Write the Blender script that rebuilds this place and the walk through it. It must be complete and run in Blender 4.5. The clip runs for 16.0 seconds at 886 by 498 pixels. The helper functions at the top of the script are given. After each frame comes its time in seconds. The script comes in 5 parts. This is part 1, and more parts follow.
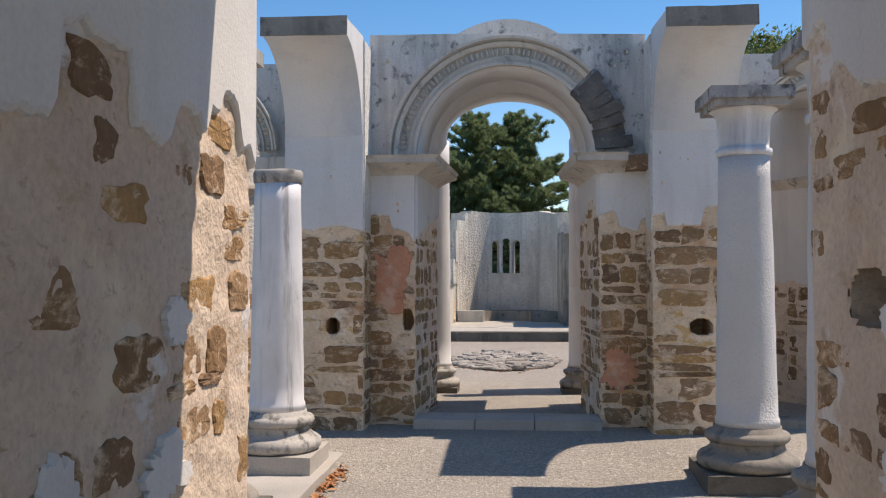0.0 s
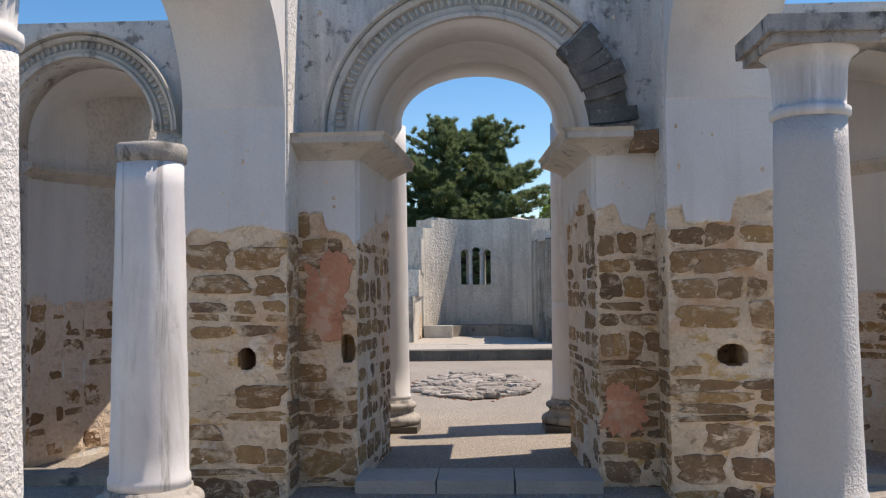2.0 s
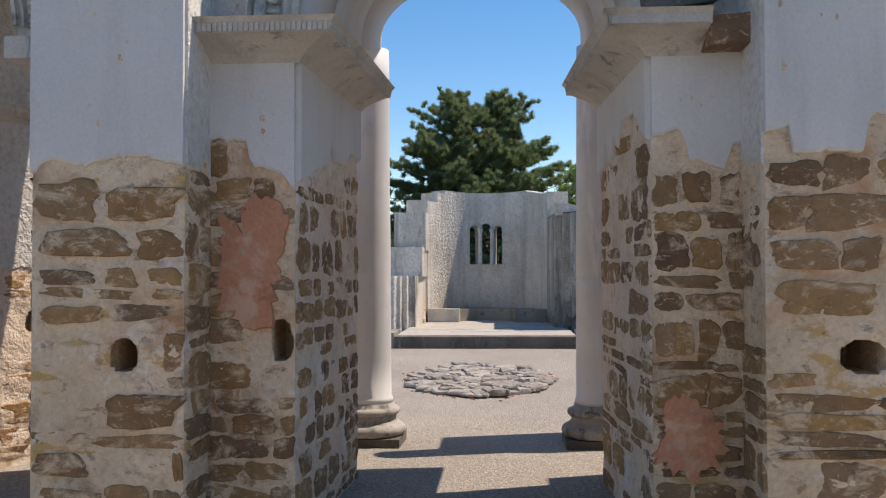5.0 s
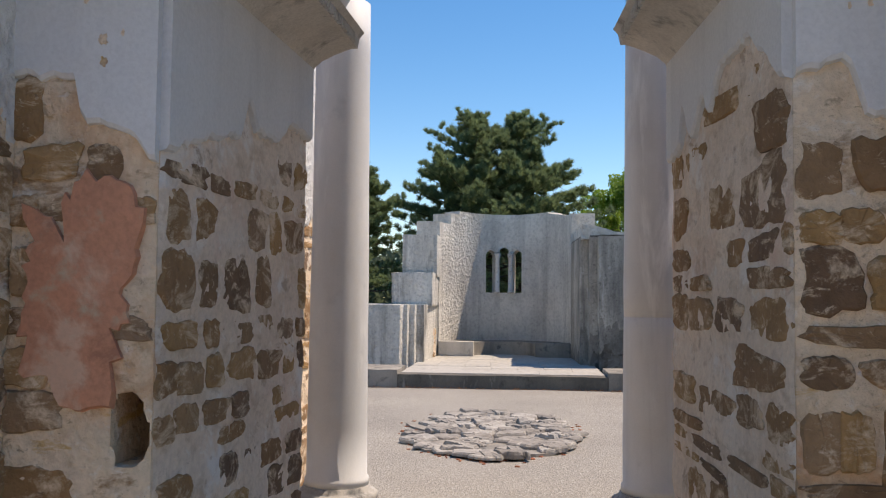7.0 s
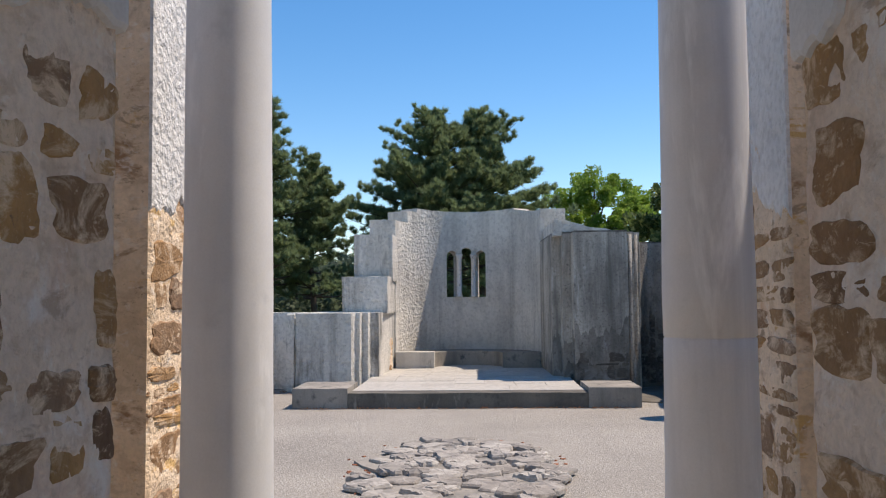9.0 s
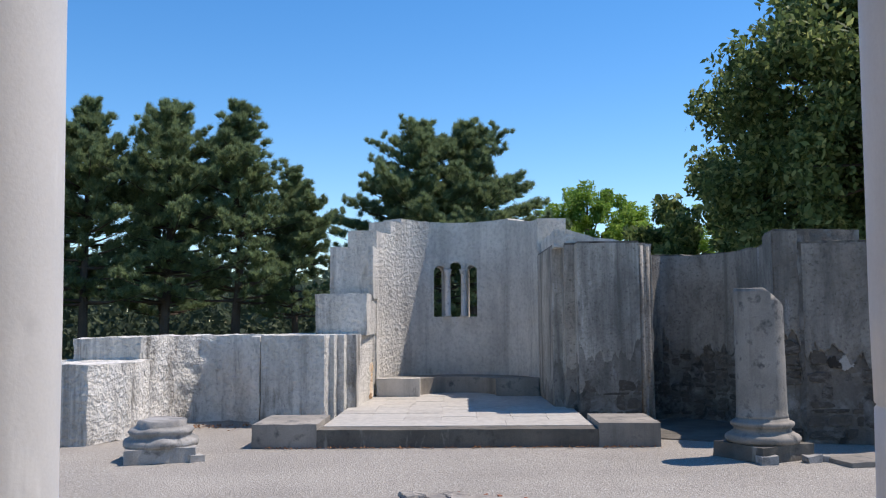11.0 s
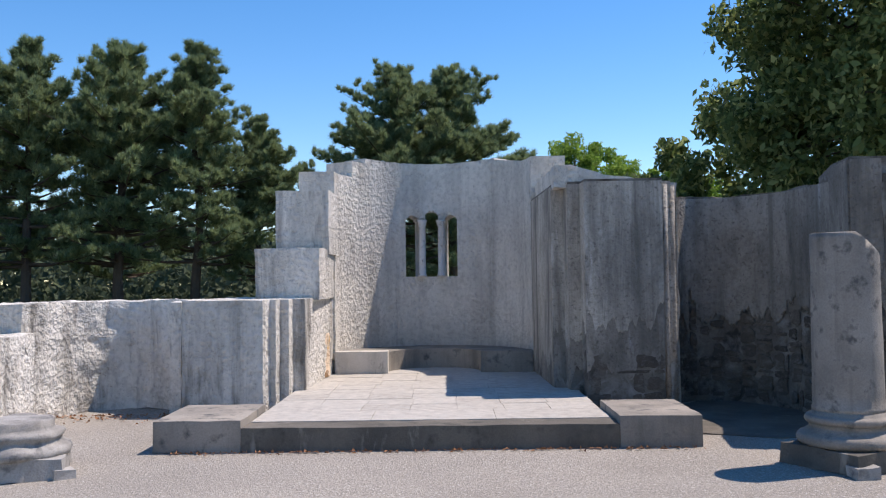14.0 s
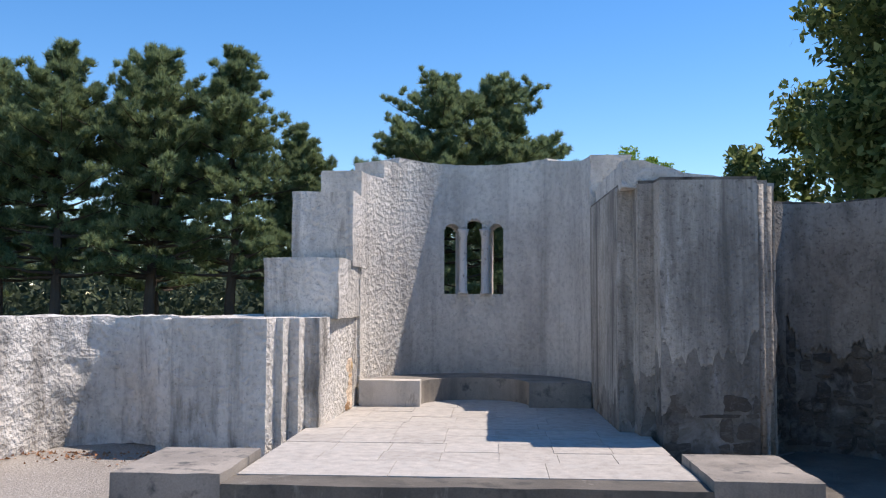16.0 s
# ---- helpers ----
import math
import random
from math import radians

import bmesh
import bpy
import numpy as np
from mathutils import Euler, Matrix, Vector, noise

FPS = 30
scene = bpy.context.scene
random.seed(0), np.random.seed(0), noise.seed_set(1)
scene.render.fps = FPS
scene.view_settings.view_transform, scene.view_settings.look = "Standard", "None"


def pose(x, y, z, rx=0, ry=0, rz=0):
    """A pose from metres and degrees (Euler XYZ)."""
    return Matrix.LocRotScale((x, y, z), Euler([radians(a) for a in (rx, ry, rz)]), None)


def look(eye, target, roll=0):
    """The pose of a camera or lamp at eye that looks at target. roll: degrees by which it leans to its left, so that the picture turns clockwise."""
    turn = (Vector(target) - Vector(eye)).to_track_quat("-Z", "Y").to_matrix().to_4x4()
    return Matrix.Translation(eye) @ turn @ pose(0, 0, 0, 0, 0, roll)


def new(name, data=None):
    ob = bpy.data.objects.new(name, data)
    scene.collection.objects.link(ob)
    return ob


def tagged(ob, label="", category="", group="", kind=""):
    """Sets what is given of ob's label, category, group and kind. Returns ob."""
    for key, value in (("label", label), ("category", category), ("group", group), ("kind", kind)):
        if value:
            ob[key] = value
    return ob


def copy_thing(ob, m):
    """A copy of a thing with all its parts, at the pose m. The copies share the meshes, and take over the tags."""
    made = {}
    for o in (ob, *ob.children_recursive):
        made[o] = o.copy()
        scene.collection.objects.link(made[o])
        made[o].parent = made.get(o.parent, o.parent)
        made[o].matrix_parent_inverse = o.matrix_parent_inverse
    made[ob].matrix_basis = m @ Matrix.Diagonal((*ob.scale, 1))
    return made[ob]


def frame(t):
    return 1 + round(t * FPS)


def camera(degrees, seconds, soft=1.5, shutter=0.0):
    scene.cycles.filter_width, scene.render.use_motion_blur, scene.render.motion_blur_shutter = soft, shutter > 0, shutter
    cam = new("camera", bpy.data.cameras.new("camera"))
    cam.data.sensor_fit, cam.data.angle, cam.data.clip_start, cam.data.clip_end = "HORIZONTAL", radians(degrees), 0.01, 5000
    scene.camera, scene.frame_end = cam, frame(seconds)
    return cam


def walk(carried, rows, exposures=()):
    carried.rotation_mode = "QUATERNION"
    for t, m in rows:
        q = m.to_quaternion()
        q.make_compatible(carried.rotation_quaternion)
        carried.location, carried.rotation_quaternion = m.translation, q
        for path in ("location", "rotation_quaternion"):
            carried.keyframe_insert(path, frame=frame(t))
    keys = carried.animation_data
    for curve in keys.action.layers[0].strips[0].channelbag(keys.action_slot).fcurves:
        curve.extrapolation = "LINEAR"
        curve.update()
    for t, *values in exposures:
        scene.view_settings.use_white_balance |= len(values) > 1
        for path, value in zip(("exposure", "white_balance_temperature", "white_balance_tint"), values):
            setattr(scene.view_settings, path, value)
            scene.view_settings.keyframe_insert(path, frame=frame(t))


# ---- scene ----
cam = camera(52.4, 16.0, soft=1.2)
METRES, EYE, TILT, LEAN, TURN = 14.5, 1.5, 0.0, 0.0, 0.0
ROWS = [
    (0.0, 0.0, 0.0, 0.0, 0.0, 1.74, 0.09),
    (0.5, 0.0024, 0.0359, 0.0011, -0.64, 1.83, -0.17),
    (1.0, 0.0051, 0.0707, 0.0022, 0.13, 2.13, -0.26),
    (1.5, 0.0054, 0.1053, 0.0025, -0.79, 2.65, -0.21),
    (2.0, 0.0102, 0.138, 0.0018, -1.88, 2.44, 0.66),
    (2.5, 0.0144, 0.1697, 0.0018, -1.74, 0.72, 0.82),
    (3.0, 0.0169, 0.1973, 0.0043, -3.25, -0.69, 0.85),
    (3.5, 0.0187, 0.2156, 0.0023, -3.32, -0.57, 0.17),
    (4.0, 0.0183, 0.2297, -0.0036, -2.55, 0.95, 0.11),
    (4.5, 0.0219, 0.2549, -0.005, -1.63, 1.18, 0.29),
    (7.0, 0.0381, 0.4208, -0.0023, 0.18, 3.08, -0.59),
    (7.5, 0.0388, 0.4532, -0.0016, -0.11, 3.23, -0.65),
    (8.0, 0.0377, 0.484, -0.0012, -2.31, 3.25, 0.69),
    (10.5, 0.0495, 0.6413, 0.0032, -2.34, 3.89, 0.23),
    (11.0, 0.0494, 0.6713, 0.002, -3.08, 4.51, 0.47),
    (11.5, 0.0522, 0.7022, 0.0016, -3.4, 4.62, 0.56),
    (12.0, 0.0544, 0.7346, 0.0007, -3.21, 4.36, 0.51),
    (12.5, 0.057, 0.7677, 0.0004, -3.86, 3.33, 0.84),
    (13.0, 0.0617, 0.8002, -0.0, -4.2, 2.68, 1.08),
    (13.5, 0.0654, 0.834, -0.0007, -4.14, 2.1, 0.97),
    (14.0, 0.0691, 0.8674, 0.0002, -4.22, 2.09, 0.8),
    (14.5, 0.0729, 0.8997, 0.0011, -3.95, 2.45, 0.4),
    (15.0, 0.0756, 0.9314, 0.001, -4.01, 3.23, 0.29),
    (15.5, 0.0794, 0.9626, 0.0007, -3.78, 3.49, 0.48),
    (16.0, 0.0821, 0.994, -0.0001, -1.22, 3.28, -0.2),
]
walk(cam, [(t, pose(0, 0, EYE, TILT, LEAN, TURN) @ pose(METRES * x, METRES * y, METRES * z, 90 + pitch, roll, yaw)) for t, x, y, z, yaw, pitch, roll in ROWS], exposures=[(0.0, 0.32, 7900, 17), (6.0, 0.34, 7900, 17), (8.0, 0.40, 7900, 17), (10.5, 0.31, 6800, 15), (12.5, 0.35, 7000, 18), (16.0, 0.42, 7000, 19)])

# ---- frame of the building ----
LOC = Matrix.Translation((0.6, 8.5, 0)) @ Matrix.Rotation(radians(-4.7), 4, "Z")

# ---- light ----
SUN = Vector((0.508, 0.134, 1.0)).normalized()
world = bpy.data.worlds.new("sky")
scene.world = world
world.use_nodes = True
wn = world.node_tree.nodes
sky = wn.new("ShaderNodeTexSky")
sky.sky_type = "NISHITA"
sky.sun_disc = False
sky.sun_elevation = math.asin(SUN.z)
sky.sun_rotation = math.atan2(SUN.x, SUN.y)
sky.altitude, sky.air_density, sky.dust_density, sky.ozone_density = 900, 1.0, 0.0, 2.6
rich = wn.new("ShaderNodeHueSaturation")
rich.inputs["Saturation"].default_value = 1.33
world.node_tree.links.new(sky.outputs[0], rich.inputs["Color"])
world.node_tree.links.new(rich.outputs[0], wn["Background"].inputs[0])
wn["Background"].inputs[1].default_value = 0.15
lamp = bpy.data.lights.new("sun", "SUN")
lamp.energy, lamp.angle, lamp.color = 4.0, radians(0.53), (1.0, 0.965, 0.91)
sun = new("sun", lamp)
sun.matrix_world = look(SUN * 60, (0, 0, 0))


# ---- materials ----
def material(name, rough=0.9):
    m = bpy.data.materials.new(name)
    m.use_nodes = True
    bsdf = m.node_tree.nodes["Principled BSDF"]
    bsdf.inputs["Roughness"].default_value = rough
    bsdf.inputs["Specular IOR Level"].default_value = 0.25
    return m, m.node_tree.nodes, m.node_tree.links, bsdf


def noise_node(n, l, scale, detail=4, stretch=(1, 1, 1), rough=0.6, distort=0.0, turn=(0, 0, 0)):
    co = n.new("ShaderNodeNewGeometry")
    mp = n.new("ShaderNodeMapping")
    mp.inputs["Scale"].default_value = stretch
    mp.inputs["Rotation"].default_value = turn
    l.new(co.outputs["Position"], mp.inputs["Vector"])
    t = n.new("ShaderNodeTexNoise")
    t.inputs["Scale"].default_value, t.inputs["Detail"].default_value = scale, detail
    t.inputs["Roughness"].default_value, t.inputs["Distortion"].default_value = rough, distort
    l.new(mp.outputs[0], t.inputs["Vector"])
    return t.outputs["Fac"]


def ramp(n, l, fac, stops):
    r = n.new("ShaderNodeValToRGB")
    e = r.color_ramp.elements
    while len(e) < len(stops):
        e.new(0.5)
    for k, (p, c) in zip(e, stops):
        k.position, k.color = p, (*c, 1)
    l.new(fac, r.inputs[0])
    return r.outputs[0]


def mixc(n, l, fac, a, b, how="MIX"):
    x = n.new("ShaderNodeMix")
    x.data_type, x.blend_type = "RGBA", how
    for s, v in ((x.inputs[0], fac), (x.inputs[6], a), (x.inputs[7], b)):
        if isinstance(v, (int, float)):
            s.default_value = v
        elif isinstance(v, tuple):
            s.default_value = (*v, 1)
        else:
            l.new(v, s)
    return x.outputs[2]


def bump(n, l, bsdf, heights):
    """heights: (socket, strength, distance) from coarse to fine."""
    last = None
    for h, s, d in heights:
        b = n.new("ShaderNodeBump")
        b.inputs["Strength"].default_value, b.inputs["Distance"].default_value = s, d
        l.new(h, b.inputs["Height"])
        if last:
            l.new(last, b.inputs["Normal"])
        last = b.outputs[0]
    l.new(last, bsdf.inputs["Normal"])


def surface(name, light, dark, spot, streak=0.0, grain=60, relief=0.01, coarse=6, rough=0.9, spots=(0.62, 0.75), big=0.7, speck=0.28):
    """A weathered mineral surface: two tones in large patches, spots, and streaks that run down."""
    m, n, l, bsdf = material(name, rough)
    col = ramp(n, l, noise_node(n, l, big, 5), [(0.3, dark), (0.65, light)])
    fine = noise_node(n, l, grain, 3)
    mid = noise_node(n, l, coarse, 6)
    col = mixc(n, l, speck, col, ramp(n, l, fine, [(0.3, (0.42, 0.41, 0.4)), (0.62, (1.05, 1.05, 1.05))]), "MULTIPLY")
    sp = ramp(n, l, mid, [(spots[0], (0, 0, 0)), (spots[1], (1, 1, 1))])
    col = mixc(n, l, sp, col, spot)
    if streak:
        st = noise_node(n, l, 3.2, 5, (1, 1, 0.12), 0.65)
        sf = ramp(n, l, st, [(0.5, (0, 0, 0)), (0.72, (streak, streak, streak))])
        col = mixc(n, l, sf, col, (0.09, 0.085, 0.075))
    l.new(col, bsdf.inputs["Base Color"])
    bump(n, l, bsdf, [(mid, 0.5, relief * 1.6), (fine, 0.7, relief * 0.5)])
    return m


def pebbled(name, light, dark, lumps=26, relief=0.03, streak=0.0, mottle=0.4):
    """Coarse thrown plaster with lumps and pits."""
    m, n, l, bsdf = material(name, 0.95)
    col = ramp(n, l, noise_node(n, l, 1.1, 5), [(0.3, dark), (0.62, light)])
    lump = noise_node(n, l, lumps, 3, (1, 1, 1), 0.55)
    pit = noise_node(n, l, lumps * 2.6, 2)
    col = mixc(n, l, mottle, col, ramp(n, l, lump, [(0.3, (0.5, 0.49, 0.47)), (0.55, (1, 1, 1))]), "MULTIPLY")
    if streak:
        st = noise_node(n, l, 3.0, 5, (1, 1, 0.12), 0.65)
        sf = ramp(n, l, st, [(0.48, (0, 0, 0)), (0.72, (streak, streak, streak))])
        col = mixc(n, l, sf, col, (0.10, 0.095, 0.085))
    l.new(col, bsdf.inputs["Base Color"])
    bump(n, l, bsdf, [(lump, 0.9, relief), (pit, 0.5, relief * 0.35)])
    return m


def by_piece(name, stops, relief=0.008, grain=40, smear=None):
    """Pieces of one kind whose tone differs from piece to piece."""
    m, n, l, bsdf = material(name, 0.92)
    info = n.new("ShaderNodeObjectInfo")
    col = ramp(n, l, info.outputs["Random"], stops)
    mid = noise_node(n, l, 9, 6)
    fine = noise_node(n, l, grain, 4)
    col = mixc(n, l, 0.6, col, ramp(n, l, mid, [(0.3, (0.55, 0.52, 0.5)), (0.7, (1.15, 1.1, 1.05))]), "MULTIPLY")
    col = mixc(n, l, 0.35, col, ramp(n, l, fine, [(0.3, (0.5, 0.5, 0.5)), (0.7, (1, 1, 1))]), "MULTIPLY")
    if smear:
        for sc, lo, hi in ((5.0, 0.51, 0.63), (15.0, 0.57, 0.67)):
            sm = ramp(n, l, noise_node(n, l, sc, 8, (1, 1, 1.7), 0.72, 0.6), [(lo, (0, 0, 0)), (hi, (0.92, 0.92, 0.92))])
            col = mixc(n, l, sm, col, smear)
    l.new(col, bsdf.inputs["Base Color"])
    bump(n, l, bsdf, [(mid, 0.6, relief * 2), (fine, 0.7, relief)])
    return m


PLASTER = surface("plaster", (0.76, 0.745, 0.72), (0.64, 0.63, 0.615), (0.52, 0.505, 0.48), 0.14, 70, 0.006, 3, 0.85, (0.68, 0.82), 0.7, 0.14)
PLASTER_OLD = surface("plaster_weathered", (0.70, 0.68, 0.645), (0.52, 0.505, 0.48), (0.22, 0.212, 0.197), 0.6, 70, 0.014, 7, 0.9, (0.58, 0.68))
PLASTER_ROUGH = pebbled("plaster_pebbled", (0.76, 0.74, 0.70), (0.62, 0.60, 0.57))
APSE = pebbled("apse_plaster", (0.74, 0.695, 0.62), (0.58, 0.543, 0.482), 17, 0.055, 0.3)
APSE_STREAKED = pebbled("streaked_apse_plaster", (0.56, 0.51, 0.435), (0.37, 0.332, 0.28), 24, 0.03, 0.8)
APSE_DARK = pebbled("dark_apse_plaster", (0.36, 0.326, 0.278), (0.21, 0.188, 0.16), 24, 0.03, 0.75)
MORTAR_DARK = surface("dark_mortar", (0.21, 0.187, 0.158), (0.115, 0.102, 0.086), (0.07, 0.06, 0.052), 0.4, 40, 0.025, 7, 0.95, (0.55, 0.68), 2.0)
APSE_ROUGH = pebbled("apse_pebbled", (0.79, 0.745, 0.67), (0.64, 0.60, 0.533), 17, 0.06, 0.4)
MORTAR = surface("lime_mortar", (0.88, 0.70, 0.515), (0.77, 0.59, 0.41), (0.42, 0.30, 0.19), 0, 45, 0.036, 8, 0.95, (0.64, 0.74), 2.2, 0.22)
PASSAGE = surface("pale_lime_mortar", (0.87, 0.725, 0.59), (0.75, 0.60, 0.47), (0.50, 0.37, 0.27), 0, 45, 0.036, 8, 0.95, (0.64, 0.74), 2.2, 0.22)
GATE = surface("flaking_lime_mortar", (0.80, 0.68, 0.53), (0.70, 0.56, 0.41), (0.46, 0.34, 0.22), 0, 45, 0.02, 5, 0.95, (0.62, 0.72), 2.0)


def wash(m, tone, scale, lo, hi, stretch=(1, 1, 1), turn=(0, 0, 0), most=1.0):
    """Lay a further tone over a surface in ragged spots of its own."""
    n, l = m.node_tree.nodes, m.node_tree.links
    bsdf = n["Principled BSDF"]
    old = bsdf.inputs["Base Color"].links[0].from_socket
    f = ramp(n, l, noise_node(n, l, scale, 7, stretch, 0.65, 0.4, turn), [(lo, (0, 0, 0)), (hi, (most, most, most))])
    l.new(mixc(n, l, f, old, tone), bsdf.inputs["Base Color"])


STONE = by_piece("brown_stone", [(0.0, (0.20, 0.125, 0.08)), (0.25, (0.40, 0.235, 0.11)), (0.5, (0.25, 0.16, 0.105)), (0.75, (0.50, 0.30, 0.13)), (1.0, (0.33, 0.22, 0.145))], 0.012, 40, (0.76, 0.59, 0.42))
# Dark bare stone, toned lower still in place of shade at the wall foot.
STONE_GREY = by_piece("dark_wall_stone_with_shade", [(0.0, (0.085, 0.075, 0.064)), (0.5, (0.15, 0.13, 0.105)), (1.0, (0.11, 0.098, 0.084))], 0.014, 40, (0.20, 0.18, 0.155))
RED = surface("red_plaster", (0.66, 0.305, 0.185), (0.56, 0.265, 0.165), (0.52, 0.40, 0.28), 0, 50, 0.008, 9, 0.95, (0.55, 0.68), 4)
MARBLE = surface("marble", (0.73, 0.725, 0.715), (0.61, 0.61, 0.605), (0.50, 0.50, 0.50), 0.15, 120, 0.001, 4, 0.6, (0.6, 0.8), 1.6, 0.08)
MARBLE_VEINED = surface("veined_marble", (0.76, 0.76, 0.765), (0.62, 0.62, 0.63), (0.42, 0.41, 0.40), 0.15, 110, 0.003, 5, 0.65, (0.64, 0.76), 2.0, 0.1)
MARBLE_OLD = surface("old_marble", (0.50, 0.47, 0.43), (0.31, 0.29, 0.262), (0.13, 0.13, 0.125), 0.75, 70, 0.008, 7, 0.85, (0.55, 0.7), 1.5)
TRIM = surface("carved_stone", (0.68, 0.63, 0.56), (0.52, 0.49, 0.44), (0.24, 0.23, 0.21), 0.3, 80, 0.008, 7, 0.9, (0.6, 0.75), 1.4)
DARK_STONE = surface("soot_dark_stone", (0.24, 0.22, 0.195), (0.09, 0.083, 0.075), (0.42, 0.39, 0.34), 0.3, 50, 0.02, 11, 0.95, (0.6, 0.72), 3)
SLAB = surface("slab_stone", (0.50, 0.465, 0.42), (0.365, 0.337, 0.30), (0.26, 0.25, 0.235), 0, 80, 0.004, 5, 0.85, (0.6, 0.8), 1.2)
FLOOR_SLAB = by_piece("floor_slab", [(0.0, (0.49, 0.465, 0.42)), (0.5, (0.54, 0.515, 0.468)), (1.0, (0.465, 0.44, 0.397))], 0.004, 60, (0.44, 0.42, 0.38))
KERB = surface("kerb_stone", (0.37, 0.33, 0.28), (0.20, 0.182, 0.158), (0.10, 0.10, 0.095), 0.5, 70, 0.008, 6, 0.92, (0.55, 0.7), 1.5)
KERB_DARK = surface("dark_kerb_stone", (0.19, 0.17, 0.142), (0.095, 0.086, 0.073), (0.08, 0.075, 0.065), 0.7, 70, 0.01, 6, 0.92, (0.52, 0.68), 1.5)
RUBBLE = by_piece("rubble_stone", [(0.0, (0.34, 0.31, 0.275)), (0.5, (0.52, 0.485, 0.435)), (1.0, (0.29, 0.262, 0.23))], 0.014, 30, (0.22, 0.2, 0.18))
BRICK = by_piece("brick_chip", [(0.0, (0.44, 0.15, 0.08)), (0.5, (0.5, 0.22, 0.13)), (1.0, (0.36, 0.14, 0.08))], 0.006)
# Near-black tone for the painted shade of a hole.
HOLE_SHADE = surface("painted_hole_shade", (0.06, 0.05, 0.04), (0.035, 0.03, 0.025), (0.1, 0.08, 0.06), 0, 60, 0.01, 8, 1.0)
SHAFT_ROUGH = pebbled("pebbled_column", (0.76, 0.75, 0.735), (0.68, 0.675, 0.665), 40, 0.022, 0.0, 0.2)
SHAFT = pebbled("fine_pebbled_column", (0.64, 0.63, 0.615), (0.58, 0.572, 0.56), 60, 0.012, 0.0, 0.12)

wash(MORTAR, (0.36, 0.215, 0.12), 2.2, 0.57, 0.63, (1, 1, 1.9))
wash(MORTAR, (0.27, 0.17, 0.10), 1.2, 0.58, 0.7, (1, 1, 0.8))
wash(MORTAR, (0.66, 0.42, 0.18), 3.0, 0.58, 0.63, (1, 1, 2.4))
wash(MARBLE, (0.60, 0.595, 0.59), 3.0, 0.54, 0.72, (1, 1, 0.1), (0, 0, 0), 0.6)
wash(MARBLE, (0.43, 0.43, 0.44), 2.2, 0.52, 0.68, (1, 1, 0.07), (0.06, 0.05, 0), 0.6)
wash(MARBLE, (0.80, 0.80, 0.79), 4.0, 0.56, 0.66, (1, 1, 0.2))
GATE_RED = surface("reddish_gate_mortar", (0.75, 0.61, 0.485), (0.63, 0.49, 0.385), (0.36, 0.25, 0.17), 0, 45, 0.02, 5, 0.95, (0.6, 0.72), 2.0)
wash(PASSAGE, (0.83, 0.79, 0.74), 2.4, 0.56, 0.63, (1, 1, 1), (0, 0, 0), 0.7)
wash(PASSAGE, (0.70, 0.45, 0.34), 1.8, 0.55, 0.68, (1, 1, 1), (0.4, 0, 0), 0.5)
wash(PASSAGE, (0.42, 0.30, 0.21), 6.0, 0.6, 0.66, (1, 1, 1.6), (0, 0, 0), 0.7)
wash(RED, (0.74, 0.56, 0.42), 3.4, 0.56, 0.64, (1, 1, 1), (0, 0, 0), 0.5)
wash(RED, (0.42, 0.19, 0.12), 5.0, 0.58, 0.66)
wash(GATE_RED, (0.74, 0.71, 0.68), 2.4, 0.58, 0.63)
wash(GATE_RED, (0.52, 0.37, 0.25), 2.6, 0.58, 0.66, (1, 1, 2.2), (0, 0, 0), 0.8)
wash(GATE_RED, (0.78, 0.66, 0.50), 1.7, 0.54, 0.64)
wash(GATE_RED, (0.40, 0.27, 0.18), 14.0, 0.6, 0.68, (1, 1, 1.8), (0, 0, 0), 0.6)
# Dark tone for the painted shade on the ground by the round wall.
GROUND_SHADE = surface("painted_ground_shade", (0.18, 0.16, 0.132), (0.105, 0.094, 0.078), (0.24, 0.21, 0.175), 0, 60, 0.02, 9, 1.0, (0.62, 0.75), 2.0)
wash(GATE, (0.80, 0.78, 0.74), 2.6, 0.52, 0.58)
wash(GATE, (0.42, 0.24, 0.11), 2.0, 0.6, 0.66, (1, 1, 2.2))
wash(TRIM, (0.2, 0.19, 0.17), 6.0, 0.57, 0.7, (1, 1, 0.3))
wash(MORTAR, (0.82, 0.77, 0.70), 2.9, 0.59, 0.65, (1, 1, 1), (0, 0, 0), 0.55)
for m in (MORTAR, PASSAGE):
    wash(m, (0.52, 0.375, 0.255), 9.0, 0.52, 0.64, (1, 1, 1.5), (0, 0.3, 0), 0.5)
    wash(m, (0.86, 0.80, 0.72), 16.0, 0.58, 0.66, (1, 1, 1.3), (0, 0, 0), 0.55)
for m in (MORTAR, STONE):
    wash(m, (0.30, 0.20, 0.12), 1.0, 0.5, 0.72, (1, 1, 1.3), (0.3, 0, 0), 0.4)
    wash(m, (0.20, 0.135, 0.085), 26.0, 0.62, 0.7, (1, 1, 1.5), (0, 0, 0), 0.7)
wash(MORTAR, (0.33, 0.235, 0.155), 7.0, 0.6, 0.66, (1, 1, 1.6), (0, 0, 0), 0.8)
wash(MORTAR, (0.60, 0.33, 0.18), 1.3, 0.55, 0.68)
wash(APSE_STREAKED, (0.15, 0.138, 0.12), 3.2, 0.56, 0.72, (1, 1, 0.09), (0, 0, 0), 0.8)
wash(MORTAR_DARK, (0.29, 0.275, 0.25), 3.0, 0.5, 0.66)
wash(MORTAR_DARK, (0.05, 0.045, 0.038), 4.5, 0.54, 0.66)
